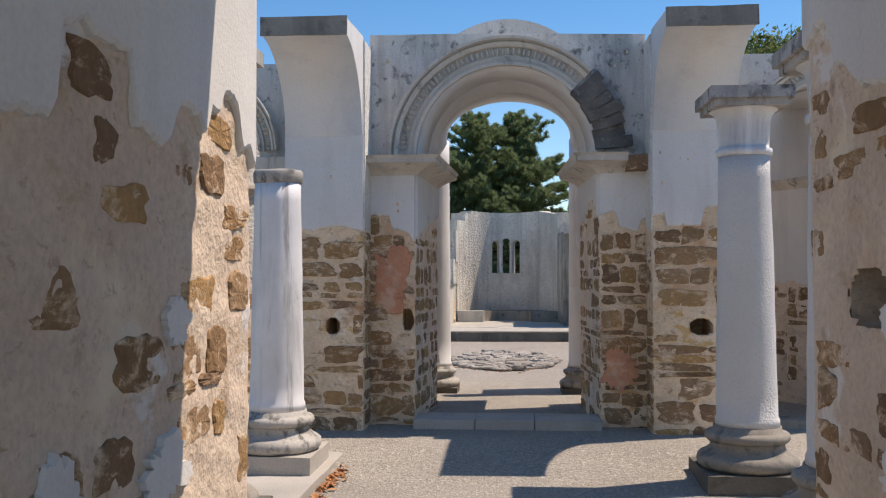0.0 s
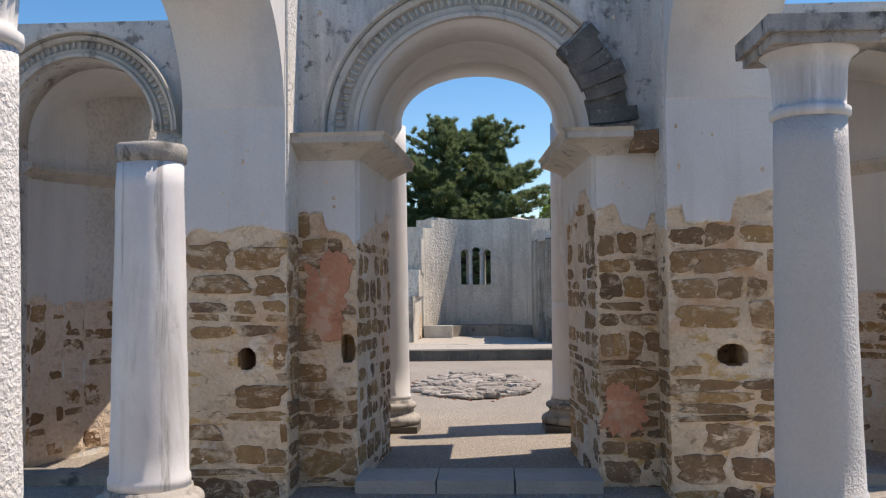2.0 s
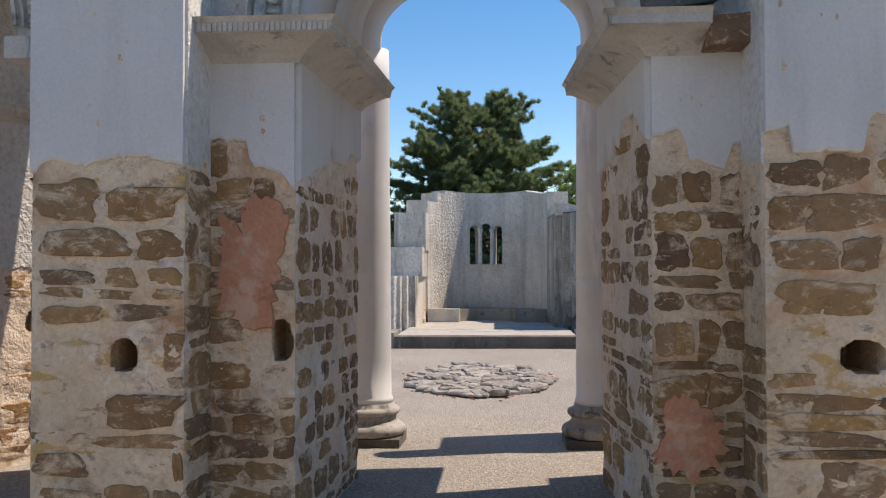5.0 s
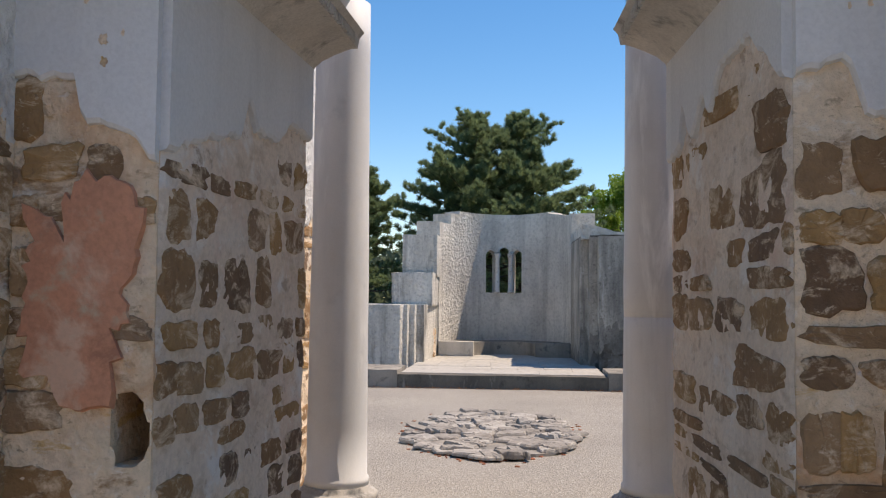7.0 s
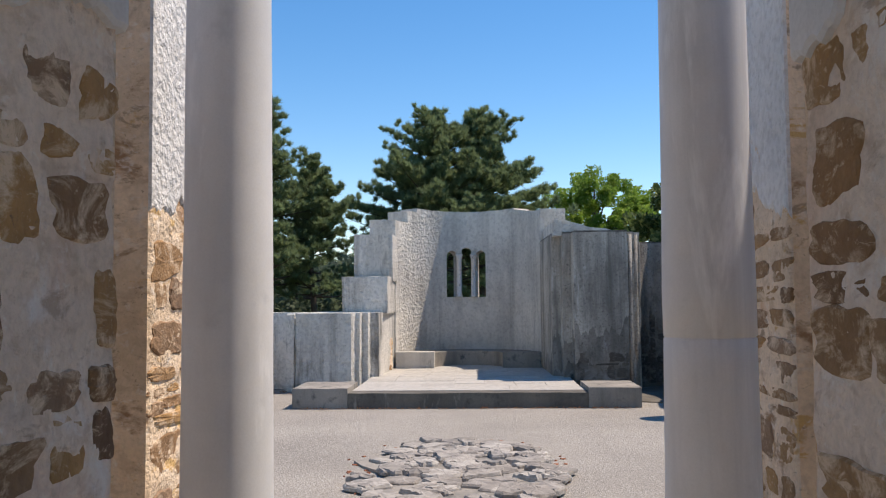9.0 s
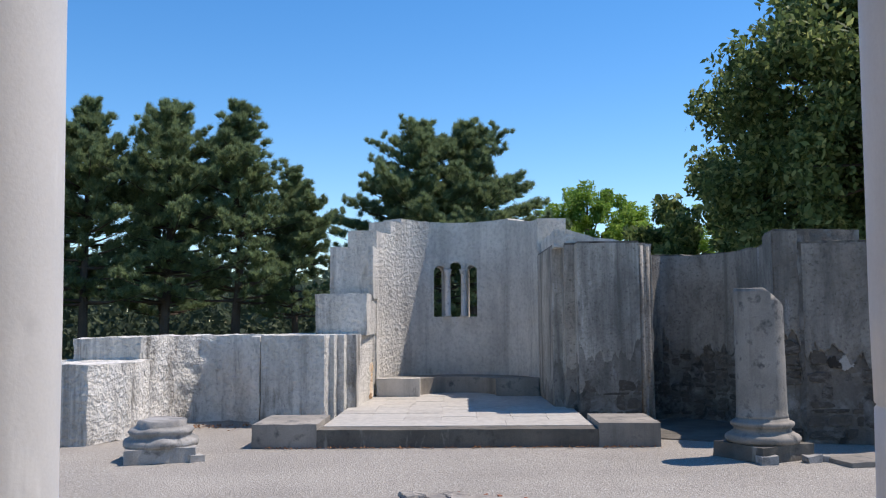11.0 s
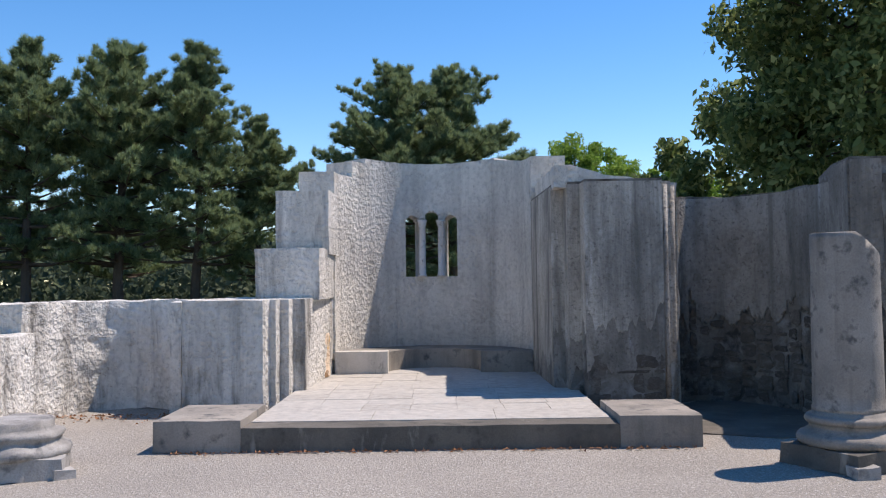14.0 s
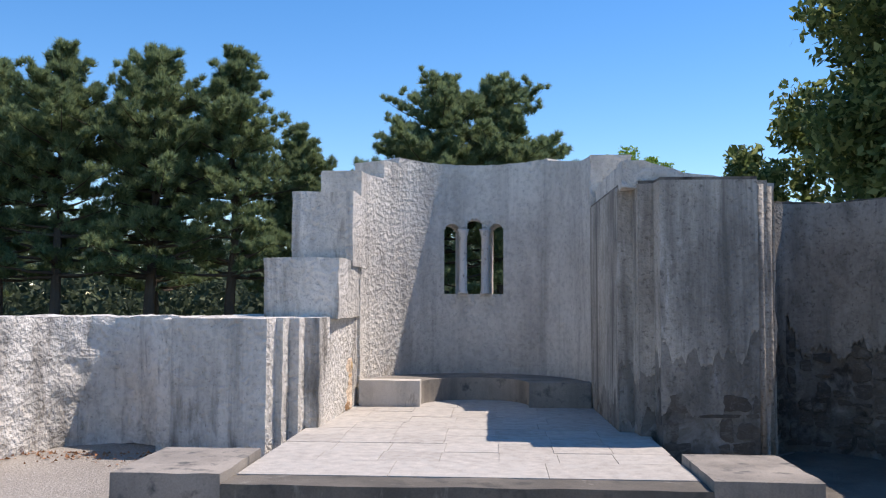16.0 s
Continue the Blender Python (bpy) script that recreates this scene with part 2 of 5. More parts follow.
wash(APSE_STREAKED, (0.16, 0.145, 0.125), 1.7, 0.52, 0.7, (1, 1, 0.6), (0, 0, 0), 0.7)
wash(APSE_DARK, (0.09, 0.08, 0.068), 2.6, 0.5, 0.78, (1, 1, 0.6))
wash(APSE_STREAKED, (0.62, 0.585, 0.535), 5.0, 0.6, 0.7, (1, 1, 0.3), (0, 0, 0), 0.8)
SHAFT_OLD = surface("weathered_shaft", (0.34, 0.312, 0.272), (0.20, 0.184, 0.16), (0.11, 0.105, 0.098), 0.8, 70, 0.01, 8, 0.88, (0.56, 0.68), 2.0)
wash(SHAFT_OLD, (0.50, 0.475, 0.43), 6.0, 0.62, 0.72, (1, 1, 0.2), (0, 0, 0), 0.6)
WORN = surface("worn_grey_marble", (0.42, 0.40, 0.37), (0.24, 0.225, 0.205), (0.13, 0.13, 0.125), 0.3, 70, 0.012, 7, 0.88, (0.55, 0.7), 2.5)
wash(MARBLE_OLD, (0.10, 0.10, 0.092), 8.0, 0.56, 0.66, (1, 1, 0.6))
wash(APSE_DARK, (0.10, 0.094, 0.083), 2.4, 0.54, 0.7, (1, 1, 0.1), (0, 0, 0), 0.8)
wash(MARBLE_VEINED, (0.40, 0.395, 0.39), 2.6, 0.52, 0.66, (1, 1, 0.16), (0.5, 0.45, 0), 0.85)
wash(MARBLE_VEINED, (0.30, 0.29, 0.28), 6.0, 0.57, 0.64, (1, 1, 0.1), (0.5, 0.5, 0), 0.8)
wash(APSE_DARK, (0.38, 0.37, 0.36), 3.0, 0.62, 0.72, (1, 1, 0.3))
wash(APSE, (0.40, 0.38, 0.35), 1.4, 0.54, 0.74, (1, 1, 0.7), (0, 0, 0), 0.65)
wash(APSE, (0.25, 0.237, 0.215), 4.0, 0.62, 0.75, (1, 1, 0.4), (0, 0, 0), 0.7)
wash(APSE_ROUGH, (0.2, 0.185, 0.16), 3.0, 0.56, 0.7, (1, 1, 0.22))
wash(APSE_ROUGH, (0.16, 0.147, 0.125), 24.0, 0.58, 0.68, (1, 1, 1), (0, 0, 0), 0.5)
wash(APSE, (0.16, 0.15, 0.132), 24.0, 0.6, 0.7, (1, 1, 1), (0, 0, 0), 0.45)
wash(APSE_STREAKED, (0.09, 0.082, 0.07), 5.0, 0.58, 0.68, (1, 1, 0.12), (0, 0, 0), 0.9)
wash(APSE_STREAKED, (0.10, 0.09, 0.077), 22.0, 0.56, 0.66, (1, 1, 1), (0, 0, 0), 0.6)
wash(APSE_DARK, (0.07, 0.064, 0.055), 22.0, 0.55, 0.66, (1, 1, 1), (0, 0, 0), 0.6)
for m, most in ((APSE_ROUGH, 0.5), (APSE, 0.3), (APSE_STREAKED, 0.75), (APSE_DARK, 0.7)):
    wash(m, (0.15, 0.137, 0.117), 2.6, 0.54, 0.64, (1, 1, 0.05), (0, 0, 0), most)
wash(KERB_DARK, (0.36, 0.33, 0.285), 5.0, 0.6, 0.7, (1, 1, 0.35), (0, 0, 0), 0.6)
wash(PLASTER_OLD, (0.16, 0.155, 0.14), 1.6, 0.6, 0.7, (1, 1, 0.5), (0, 0, 0), 0.7)
wash(PLASTER_OLD, (0.13, 0.125, 0.115), 14.0, 0.6, 0.67, (1, 1, 0.7), (0, 0, 0), 0.8)


def ground_material():
    m, n, l, bsdf = material("worn_asphalt", 0.95)
    col = ramp(n, l, noise_node(n, l, 0.5, 6), [(0.3, (0.335, 0.303, 0.262)), (0.7, (0.455, 0.413, 0.357))])
    grit = noise_node(n, l, 85, 4)
    chip = noise_node(n, l, 38, 2, (1, 1, 1), 0.5)
    mid = noise_node(n, l, 14, 6)
    col = mixc(n, l, 0.6, col, ramp(n, l, grit, [(0.36, (0.3, 0.29, 0.28)), (0.6, (1.15, 1.15, 1.15))]), "MULTIPLY")
    col = mixc(n, l, 0.4, col, ramp(n, l, mid, [(0.3, (0.65, 0.64, 0.62)), (0.6, (1, 1, 1))]), "MULTIPLY")
    col = mixc(n, l, ramp(n, l, chip, [(0.6, (0, 0, 0)), (0.67, (0.6, 0.6, 0.6))]), col, (0.60, 0.56, 0.51))
    col = mixc(n, l, ramp(n, l, chip, [(0.33, (0.6, 0.6, 0.6)), (0.41, (0, 0, 0))]), col, (0.17, 0.155, 0.14))
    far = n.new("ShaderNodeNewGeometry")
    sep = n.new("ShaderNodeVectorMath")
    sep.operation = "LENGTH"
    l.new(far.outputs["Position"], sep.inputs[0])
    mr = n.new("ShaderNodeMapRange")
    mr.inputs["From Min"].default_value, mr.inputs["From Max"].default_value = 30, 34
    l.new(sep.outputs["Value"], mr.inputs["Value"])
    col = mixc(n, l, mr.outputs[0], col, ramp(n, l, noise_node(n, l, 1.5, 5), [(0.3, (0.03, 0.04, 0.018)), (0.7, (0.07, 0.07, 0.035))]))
    l.new(col, bsdf.inputs["Base Color"])
    bump(n, l, bsdf, [(mid, 0.4, 0.014), (chip, 0.8, 0.02), (grit, 0.8, 0.012)])
    return m


GROUND = ground_material()


def leaf_material(name, a, b, c):
    m, n, l, bsdf = material(name, 0.65)
    g = n.new("ShaderNodeNewGeometry")
    col = ramp(n, l, g.outputs["Random Per Island"], [(0.0, a), (0.55, b), (1.0, c)])
    patch = ramp(n, l, noise_node(n, l, 0.9, 3), [(0.3, (0.6, 0.65, 0.6)), (0.7, (1.2, 1.15, 1.0))])
    l.new(mixc(n, l, 0.6, col, patch, "MULTIPLY"), bsdf.inputs["Base Color"])
    thin = n.new("ShaderNodeBsdfTranslucent")
    l.new(mixc(n, l, 0.6, col, patch, "MULTIPLY"), thin.inputs["Color"])
    both = n.new("ShaderNodeMixShader")
    both.inputs[0].default_value = 0.5
    l.new(bsdf.outputs[0], both.inputs[1])
    l.new(thin.outputs[0], both.inputs[2])
    l.new(both.outputs[0], n["Material Output"].inputs["Surface"])
    return m


NEEDLES = leaf_material("pine_needles", (0.13, 0.185, 0.11), (0.24, 0.315, 0.165), (0.35, 0.42, 0.205))
FAR_NEEDLES = leaf_material("far_needles", (0.07, 0.10, 0.07), (0.12, 0.16, 0.105), (0.18, 0.22, 0.14))
LEAVES = leaf_material("dark_leaves", (0.07, 0.10, 0.035), (0.15, 0.21, 0.07), (0.38, 0.42, 0.17))
LEAVES_BRIGHT = leaf_material("bright_leaves", (0.16, 0.28, 0.04), (0.26, 0.40, 0.07), (0.38, 0.48, 0.11))
BARK = surface("bark", (0.13, 0.095, 0.07), (0.075, 0.055, 0.042), (0.2, 0.15, 0.11), 0, 30, 0.03, 6, 0.95)
DRY = by_piece("dry_leaf", [(0.0, (0.5, 0.16, 0.07)), (0.5, (0.55, 0.27, 0.13)), (1.0, (0.33, 0.17, 0.09))], 0.003)


# ---- building helpers ----
def mesh_of(name, bm, mat):
    me = bpy.data.meshes.new(name)
    bmesh.ops.recalc_face_normals(bm, faces=bm.faces)
    bm.to_mesh(me)
    bm.free()
    me.materials.append(mat)
    return me


def part(name, bm, mat, parent, label=""):
    ob = new(name, mesh_of(name, bm, mat))
    ob.parent = parent
    return tagged(ob, label)


def piece(name, me, parent, m):
    ob = new(name, me)
    ob.parent = parent
    ob.matrix_basis = m
    return ob


def setting(name, bm, mat, label, category):
    ob = new(name, mesh_of(name, bm, mat))
    ob.matrix_world = LOC
    return tagged(ob, label, category, kind="structure")


def thing(name, m, label, category, group=""):
    ob = new(name)
    ob.empty_display_size = 0.2
    ob.matrix_world = LOC @ m
    return tagged(ob, label, category, group)


def prism(bm, poly, z0, z1):
    a = [bm.verts.new((x, y, z0)) for x, y in poly]
    b = [bm.verts.new((x, y, z1)) for x, y in poly]
    bm.faces.new(a[::-1])
    bm.faces.new(b)
    for i in range(len(poly)):
        j = (i + 1) % len(poly)
        bm.faces.new((a[i], a[j], b[j], b[i]))


def box(bm, x0, x1, y0, y1, z0, z1):
    prism(bm, [(x0, y0), (x1, y0), (x1, y1), (x0, y1)], z0, z1)


def soft(bm, width=0.012, segments=2, jitter=0.0, cut=0):
    """Round the sharp edges and make the faces a little uneven."""
    edges = [e for e in bm.edges if len(e.link_faces) == 2 and e.calc_face_angle(0) > 0.5]
    bmesh.ops.bevel(bm, geom=edges, offset=width, segments=segments, profile=0.6, affect="EDGES", clamp_overlap=True)
    if cut:
        bmesh.ops.triangulate(bm, faces=[f for f in bm.faces if len(f.verts) > 4])
        for _ in range(cut):
            long = [e for e in bm.edges if e.calc_length() > 0.16]
            if long:
                bmesh.ops.subdivide_edges(bm, edges=long, cuts=1)
                bmesh.ops.triangulate(bm, faces=[f for f in bm.faces if len(f.verts) > 4])
    if jitter:
        for v in bm.verts:
            v.co += jitter * noise.noise_vector(v.co * 4.5) + 0.4 * jitter * noise.noise_vector(v.co * 13)


def lathe(bm, profile, seg=40, jitter=0.0, flutes=0, flute_z=(0, 0)):
    rings = []
    for r, z in profile:
        ring = []
        for i in range(seg):
            a = 2 * math.pi * i / seg
            k = r
            if flutes and flute_z[0] <= z <= flute_z[1]:
                k = r * (1 - 0.11 * abs(math.cos(a * flutes / 2)) ** 2)
            p = Vector((k * math.cos(a), k * math.sin(a), z))
            if jitter:
                p += jitter * noise.noise_vector(p * 6)
            ring.append(bm.verts.new(p))
        rings.append(ring)
    for a, b in zip(rings, rings[1:]):
        for i in range(seg):
            f = bm.faces.new((a[i], a[(i + 1) % seg], b[(i + 1) % seg], b[i]))
            f.smooth = True
    bm.faces.new(rings[0][::-1])
    bm.faces.new(rings[-1])


def arch_points(r, zc, zb, n=28, uc=0.0):
    pts = [(uc - r, zb)] if zb < zc - 1e-6 else []
    pts += [(uc - r * math.cos(math.pi * i / n), zc + r * math.sin(math.pi * i / n)) for i in range(n + 1)]
    if zb < zc - 1e-6:
        pts.append((uc + r, zb))
    return pts


def arch_block(bm, v0, v1, outer, inner0, inner1):
    """A block with an arched opening that may narrow from front to back; outer and inner run from one foot to the other."""
    o0 = [bm.verts.new((u, v0, z)) for u, z in outer]
    o1 = [bm.verts.new((u, v1, z)) for u, z in outer]
    i0 = [bm.verts.new((u, v0, z)) for u, z in inner0]
    i1 = [bm.verts.new((u, v1, z)) for u, z in inner1]
    bm.faces.new(o0 + i0[::-1])
    bm.faces.new((o1 + i1[::-1])[::-1])
    for a, b in ((o0, o1), (i0, i1)):
        for k in range(len(a) - 1):
            f = bm.faces.new((a[k], b[k], b[k + 1], a[k + 1]))
            f.smooth = a is i0
    for a0, a1, b0, b1 in ((o0[0], o1[0], i0[0], i1[0]), (o0[-1], o1[-1], i0[-1], i1[-1])):
        bm.faces.new((a0, b0, b1, a1))


def sweep_arch(bm, profile, zc, v, uc=0.0, a0=0.0, a1=math.pi, n=44):
    """profile: (radius, proud of v) round the arch."""
    rings = []
    for i in range(n + 1):
        a = a0 + (a1 - a0) * i / n
        rings.append([bm.verts.new((uc + r * math.cos(a), v - d, zc + r * math.sin(a))) for r, d in profile])
    for p, q in zip(rings, rings[1:]):
        for k in range(len(profile) - 1):
            bm.faces.new((p[k], p[k + 1], q[k + 1], q[k]))
    for r in (rings[0], rings[-1]):
        bm.faces.new(r)


# height of the lower plaster edge along some walls: (way along, height)
EDGES = {
    2: ((0, 1.9), (0.08, 1.95), (0.3, 1.94), (0.55, 1.97), (0.73, 1.93)),
    4: ((0, 2.04), (0.11, 2.08), (0.125, 1.95), (0.42, 1.95), (0.46, 2.12), (0.73, 2.16)),
    14: ((0, 2.08), (0.2, 2.09), (0.24, 1.95), (0.36, 1.92), (0.45, 1.84)),
    16: ((0, 2.08), (0.13, 2.1), (0.2, 1.95), (0.34, 1.93), (0.4, 2.05), (0.46, 2.05)),
    7: ((0, 1.875), (0.35, 1.98), (0.55, 2.02), (0.65, 2.17), (0.76, 2.05), (0.95, 2.06), (1.15, 2.18), (1.42, 2.15)),
    9: ((0, 2.05), (0.2, 2.07), (0.28, 2.22), (0.4, 2.09), (0.58, 2.2), (0.66, 2.12), (0.8, 2.26), (1.1, 2.27), (1.25, 2.18), (1.42, 2.08)),
    10: ((0, 1.8), (0.55, 1.8), (0.58, 2.0), (0.7, 2.03), (0.9, 2.02), (0.94, 1.86), (1.1, 1.84), (1.25, 1.96), (1.35, 1.97), (1.42, 1.92), (1.47, 2.0), (1.53, 1.99), (1.57, 2.06), (1.7, 2.04), (1.76, 1.93), (1.83, 1.94), (1.9, 1.87)),
    12: ((0, 2.25), (0.2, 2.28), (0.3, 2.12), (0.55, 2.0), (1.9, 1.95)),
}


def edge_height(s, base, seed, wild=0.12):
    """The ragged lower edge of a plaster coat."""
    n1 = noise.noise(Vector((s * 2.3, seed * 7.7, 0)))
    n2 = noise.noise(Vector((s * 7.0, seed * 3.1, 5)))
    n3 = noise.noise(Vector((s * 24, seed, 9)))
    line = EDGES.get(seed)
    if line:
        k = 0
        while k < len(line) - 2 and s > line[k + 1][0]:
            k += 1
        (s0, h0), (s1, h1) = line[k], line[k + 1]
        f = max(0.0, min(1.0, (s - s0) / (s1 - s0)))
        f = f * f * (3 - 2 * f)
        return h0 + (h1 - h0) * f + 0.028 * n2 + 0.016 * n3 + 0.012 * noise.noise(Vector((s * 55, seed, 3)))
    step = 1.0 if n2 > 0.08 else -0.6
    return base + wild * (1.3 * n1 + 0.3 * n3 + 0.12 * step + 0.45 * n2 + 0.2 * noise.noise(Vector((s * 60, seed, 2))))


def coat(name, parent, p0, p1, base, top, seed, mat, wild=0.12, proud=0.014, label=""):
    """A coat of plaster with a ragged lower edge on the wall from p0 to p1; its outside is to the right of that way."""
    p0, p1 = Vector(p0), Vector(p1)
    d = p1 - p0
    length = d.length
    d.normalize()
    out = Vector((d.y, -d.x))
    n = max(6, int(length / 0.02))
    bm = bmesh.new()
    rows = []
    for i in range(n + 1):
        s = length * i / n
        lo = min(edge_height(s, base, seed, wild), top - 0.05)
        q, w = p0 + d * s, p0 + d * s + out * proud
        mid = 0.5 * (lo + top)
        rows.append([bm.verts.new((q.x, q.y, lo - 0.006)), bm.verts.new((w.x - out.x * 0.008, w.y - out.y * 0.008, lo)), bm.verts.new((w.x, w.y, lo + 0.014)), bm.verts.new((w.x, w.y, mid)), bm.verts.new((w.x, w.y, top)), bm.verts.new((q.x, q.y, top))])
    for a, b in zip(rows, rows[1:]):
        for k in range(5):
            bm.faces.new((a[k], b[k], b[k + 1], a[k + 1]))
    for r in (rows[0], rows[-1]):
        bm.faces.new(r)
    return part(name, bm, mat, parent, label)


def stone_mesh(name, mat, seed):
    """An uneven flat-faced stone, one unit long and high, one unit deep, its back at y = 0 and its face at y = -1."""
    rnd = random.Random(seed)
    bm = bmesh.new()
    k = 24
    ang = [2 * math.pi * (i + rnd.uniform(-0.35, 0.35)) / k for i in range(k)]
    power = rnd.choice((4, 5, 7, 9))
    skew, taper = rnd.uniform(-0.12, 0.12), rnd.uniform(-0.25, 0.25)

    def ring(y, f):
        out = []
        for i, a in enumerate(ang):
            c, s = math.cos(a), math.sin(a)
            q = (abs(c) ** power + abs(s) ** power) ** (-1 / power)
            e = 0.5 * q * f * wob[i]
            out.append(bm.verts.new((e * c + skew * e * s, y + (rnd.uniform(-0.2, 0.2) if f < 0.95 else 0), e * s * (1 + taper * e * c * 2))))
        return out
    ph = [rnd.uniform(0, 6.28) for _ in range(3)]
    wob = [0.95 + 0.05 * math.sin(2 * a + ph[0]) + 0.055 * math.sin(3 * a + ph[2]) + 0.05 * math.sin(6 * a + ph[1]) + rnd.uniform(-0.08, 0.05) for a in ang]
    r0, r1, r2 = ring(0, 1.0), ring(-0.6, 0.985), ring(-1.0, 0.9)
    for a, b in ((r0, r1), (r1, r2)):
        for i in range(k):
            bm.faces.new((a[i], a[(i + 1) % k], b[(i + 1) % k], b[i]))
    c = bm.verts.new((rnd.uniform(-0.1, 0.1), -1.0 - rnd.uniform(-0.1, 0.35), rnd.uniform(-0.1, 0.1)))
    for i in range(k):
        bm.faces.new((r2[i], r2[(i + 1) % k], c))
    return mesh_of(name, bm, mat)


GREYS = [stone_mesh("stone", STONE_GREY, 400 + i) for i in range(6)]
STONES = [stone_mesh("stone", STONE, 100 + i) for i in range(18)]
RUBBLES = [stone_mesh("rubble_stone", RUBBLE, 200 + i) for i in range(8)]
CHIPS = [stone_mesh("brick_chip", BRICK, 300 + i) for i in range(5)]


def mortar_bed(parent, p0, d, out, length, z0, z1, seed, gaps, mat, depth):
    """The uneven face of the mortar, which laps over the rims of the stones."""
    step = 0.02
    ns, nz = max(2, int(length / step)), max(2, int((z1 - z0) / step))
    bm = bmesh.new()
    grid = []
    for i in range(ns + 1):
        col = []
        for j in range(nz + 1):
            s, z = length * i / ns, z0 + (z1 - z0) * j / nz
            q = p0 + d * s
            at = Vector((q.x, q.y, z + seed))
            n = noise.noise(Vector((at.x * 5, at.y * 5, at.z * 9))) + 0.5 * noise.noise(at * 15) + 0.4 * noise.noise(at * 34)
            e = depth * max(0.1, 0.62 + 0.95 * n)
            if i in (0, ns) or j in (0, nz):
                e = -0.004
            col.append(bm.verts.new((q.x + out.x * e, q.y + out.y * e, z)))
        grid.append(col)
    def inside(s, z):
        for g in gaps:
            x, y = (2 * s - g[0] - g[1]) / (g[1] - g[0]), (2 * z - g[2] - g[3]) / (g[3] - g[2])
            m = (x * x + y * y) / (1 + 0.5 * noise.noise(Vector((s * 12, z * 12, seed))))
            if m < 1:
                return m, g
        return None
    for i in range(ns):
        for j in range(nz):
            s, z = length * (i + 0.5) / ns, z0 + (z1 - z0) * (j + 0.5) / nz
            if not inside(s, z):
                f = bm.faces.new((grid[i][j], grid[i + 1][j], grid[i + 1][j + 1], grid[i][j + 1]))
                f.smooth = True
    for i in range(ns + 1 if gaps else 0):
        for j in range(nz + 1):
            s, z = length * i / ns, z0 + (z1 - z0) * j / nz
            hit = inside(s, z)
            if hit:
                m, g = hit
                k = 1 / math.sqrt(max(m, 0.2)) - 1
                ds, dz = (s - (g[0] + g[1]) / 2) * k, (z - (g[2] + g[3]) / 2) * k
                grid[i][j].co += Vector((d.x * ds - out.x * 0.012, d.y * ds - out.y * 0.012, dz))
    bmesh.ops.delete(bm, geom=[v for v in bm.verts if not v.link_faces], context="VERTS")
    me = bpy.data.meshes.new("mortar_bed")
    bm.to_mesh(me)
    bm.free()
    me.materials.append(mat)
    ob = new("mortar_bed", me)
    ob.parent = parent
    return ob


def masonry(parent, p0, p1, z0, base, seed, wild=0.12, fill=0.95, proud=0.011, sizes=(0.14, 0.55), gaps=(), stock=None, bed=None):
    """Rows of stones on the wall from p0 to p1, up to the ragged edge of the coat above; gaps: (s0, s1, z0, z1) left free."""
    rnd = random.Random(seed * 31 + 7)
    p0, p1 = Vector(p0), Vector(p1)
    d = p1 - p0
    length = d.length
    d.normalize()
    out = Vector((d.y, -d.x))
    turn = Matrix(((d.x, -out.x, 0, 0), (d.y, -out.y, 0, 0), (0, 0, 1, 0), (0, 0, 0, 1)))
    if stock is None:
        mortar_bed(parent, p0, d, out, length, z0, base + wild + 0.2, seed, [(g[0] + 0.02, g[1] - 0.02, g[2] + 0.03, g[3] - 0.03) for g in gaps], bed or MORTAR, 0.0105)
    z = z0 + 0.01
    while z < base + wild:
        h = rnd.choice((0.045, 0.06, 0.08, 0.1, 0.12, 0.14, 0.17, 0.2))
        s = rnd.uniform(-0.05, 0.05)
        while s < length - 0.05:
            w = min(rnd.uniform(*sizes) * (1.3 if h < 0.1 else 1), length - max(s, 0.004))
            c = max(s, 0.004) + w / 2
            zc = z + h / 2 + rnd.uniform(-0.012, 0.012)
            hh = h * rnd.uniform(0.78, 1.08)
            free = all(not (c + w / 2 > g[0] and c - w / 2 < g[1] and zc + hh / 2 > g[2] and zc - hh / 2 < g[3]) for g in gaps)
            if w > 0.05 and free and rnd.random() < fill and zc + hh * 0.3 < min(edge_height(c + o, base, seed, wild) for o in (-w * 0.3, 0, w * 0.3)):
                q = p0 + d * c
                m = Matrix.Translation((q.x, q.y, zc)) @ turn @ Matrix.Rotation(rnd.uniform(-0.05, 0.05), 4, "Y") @ Matrix.Diagonal((w * 0.95, proud * rnd.uniform(0.6, 1.3), hh, 1))
                piece("stone", rnd.choice(stock or STONES), parent, m)
            s += w + rnd.uniform(0.004, 0.032)
        z += h + rnd.uniform(0.004, 0.02)


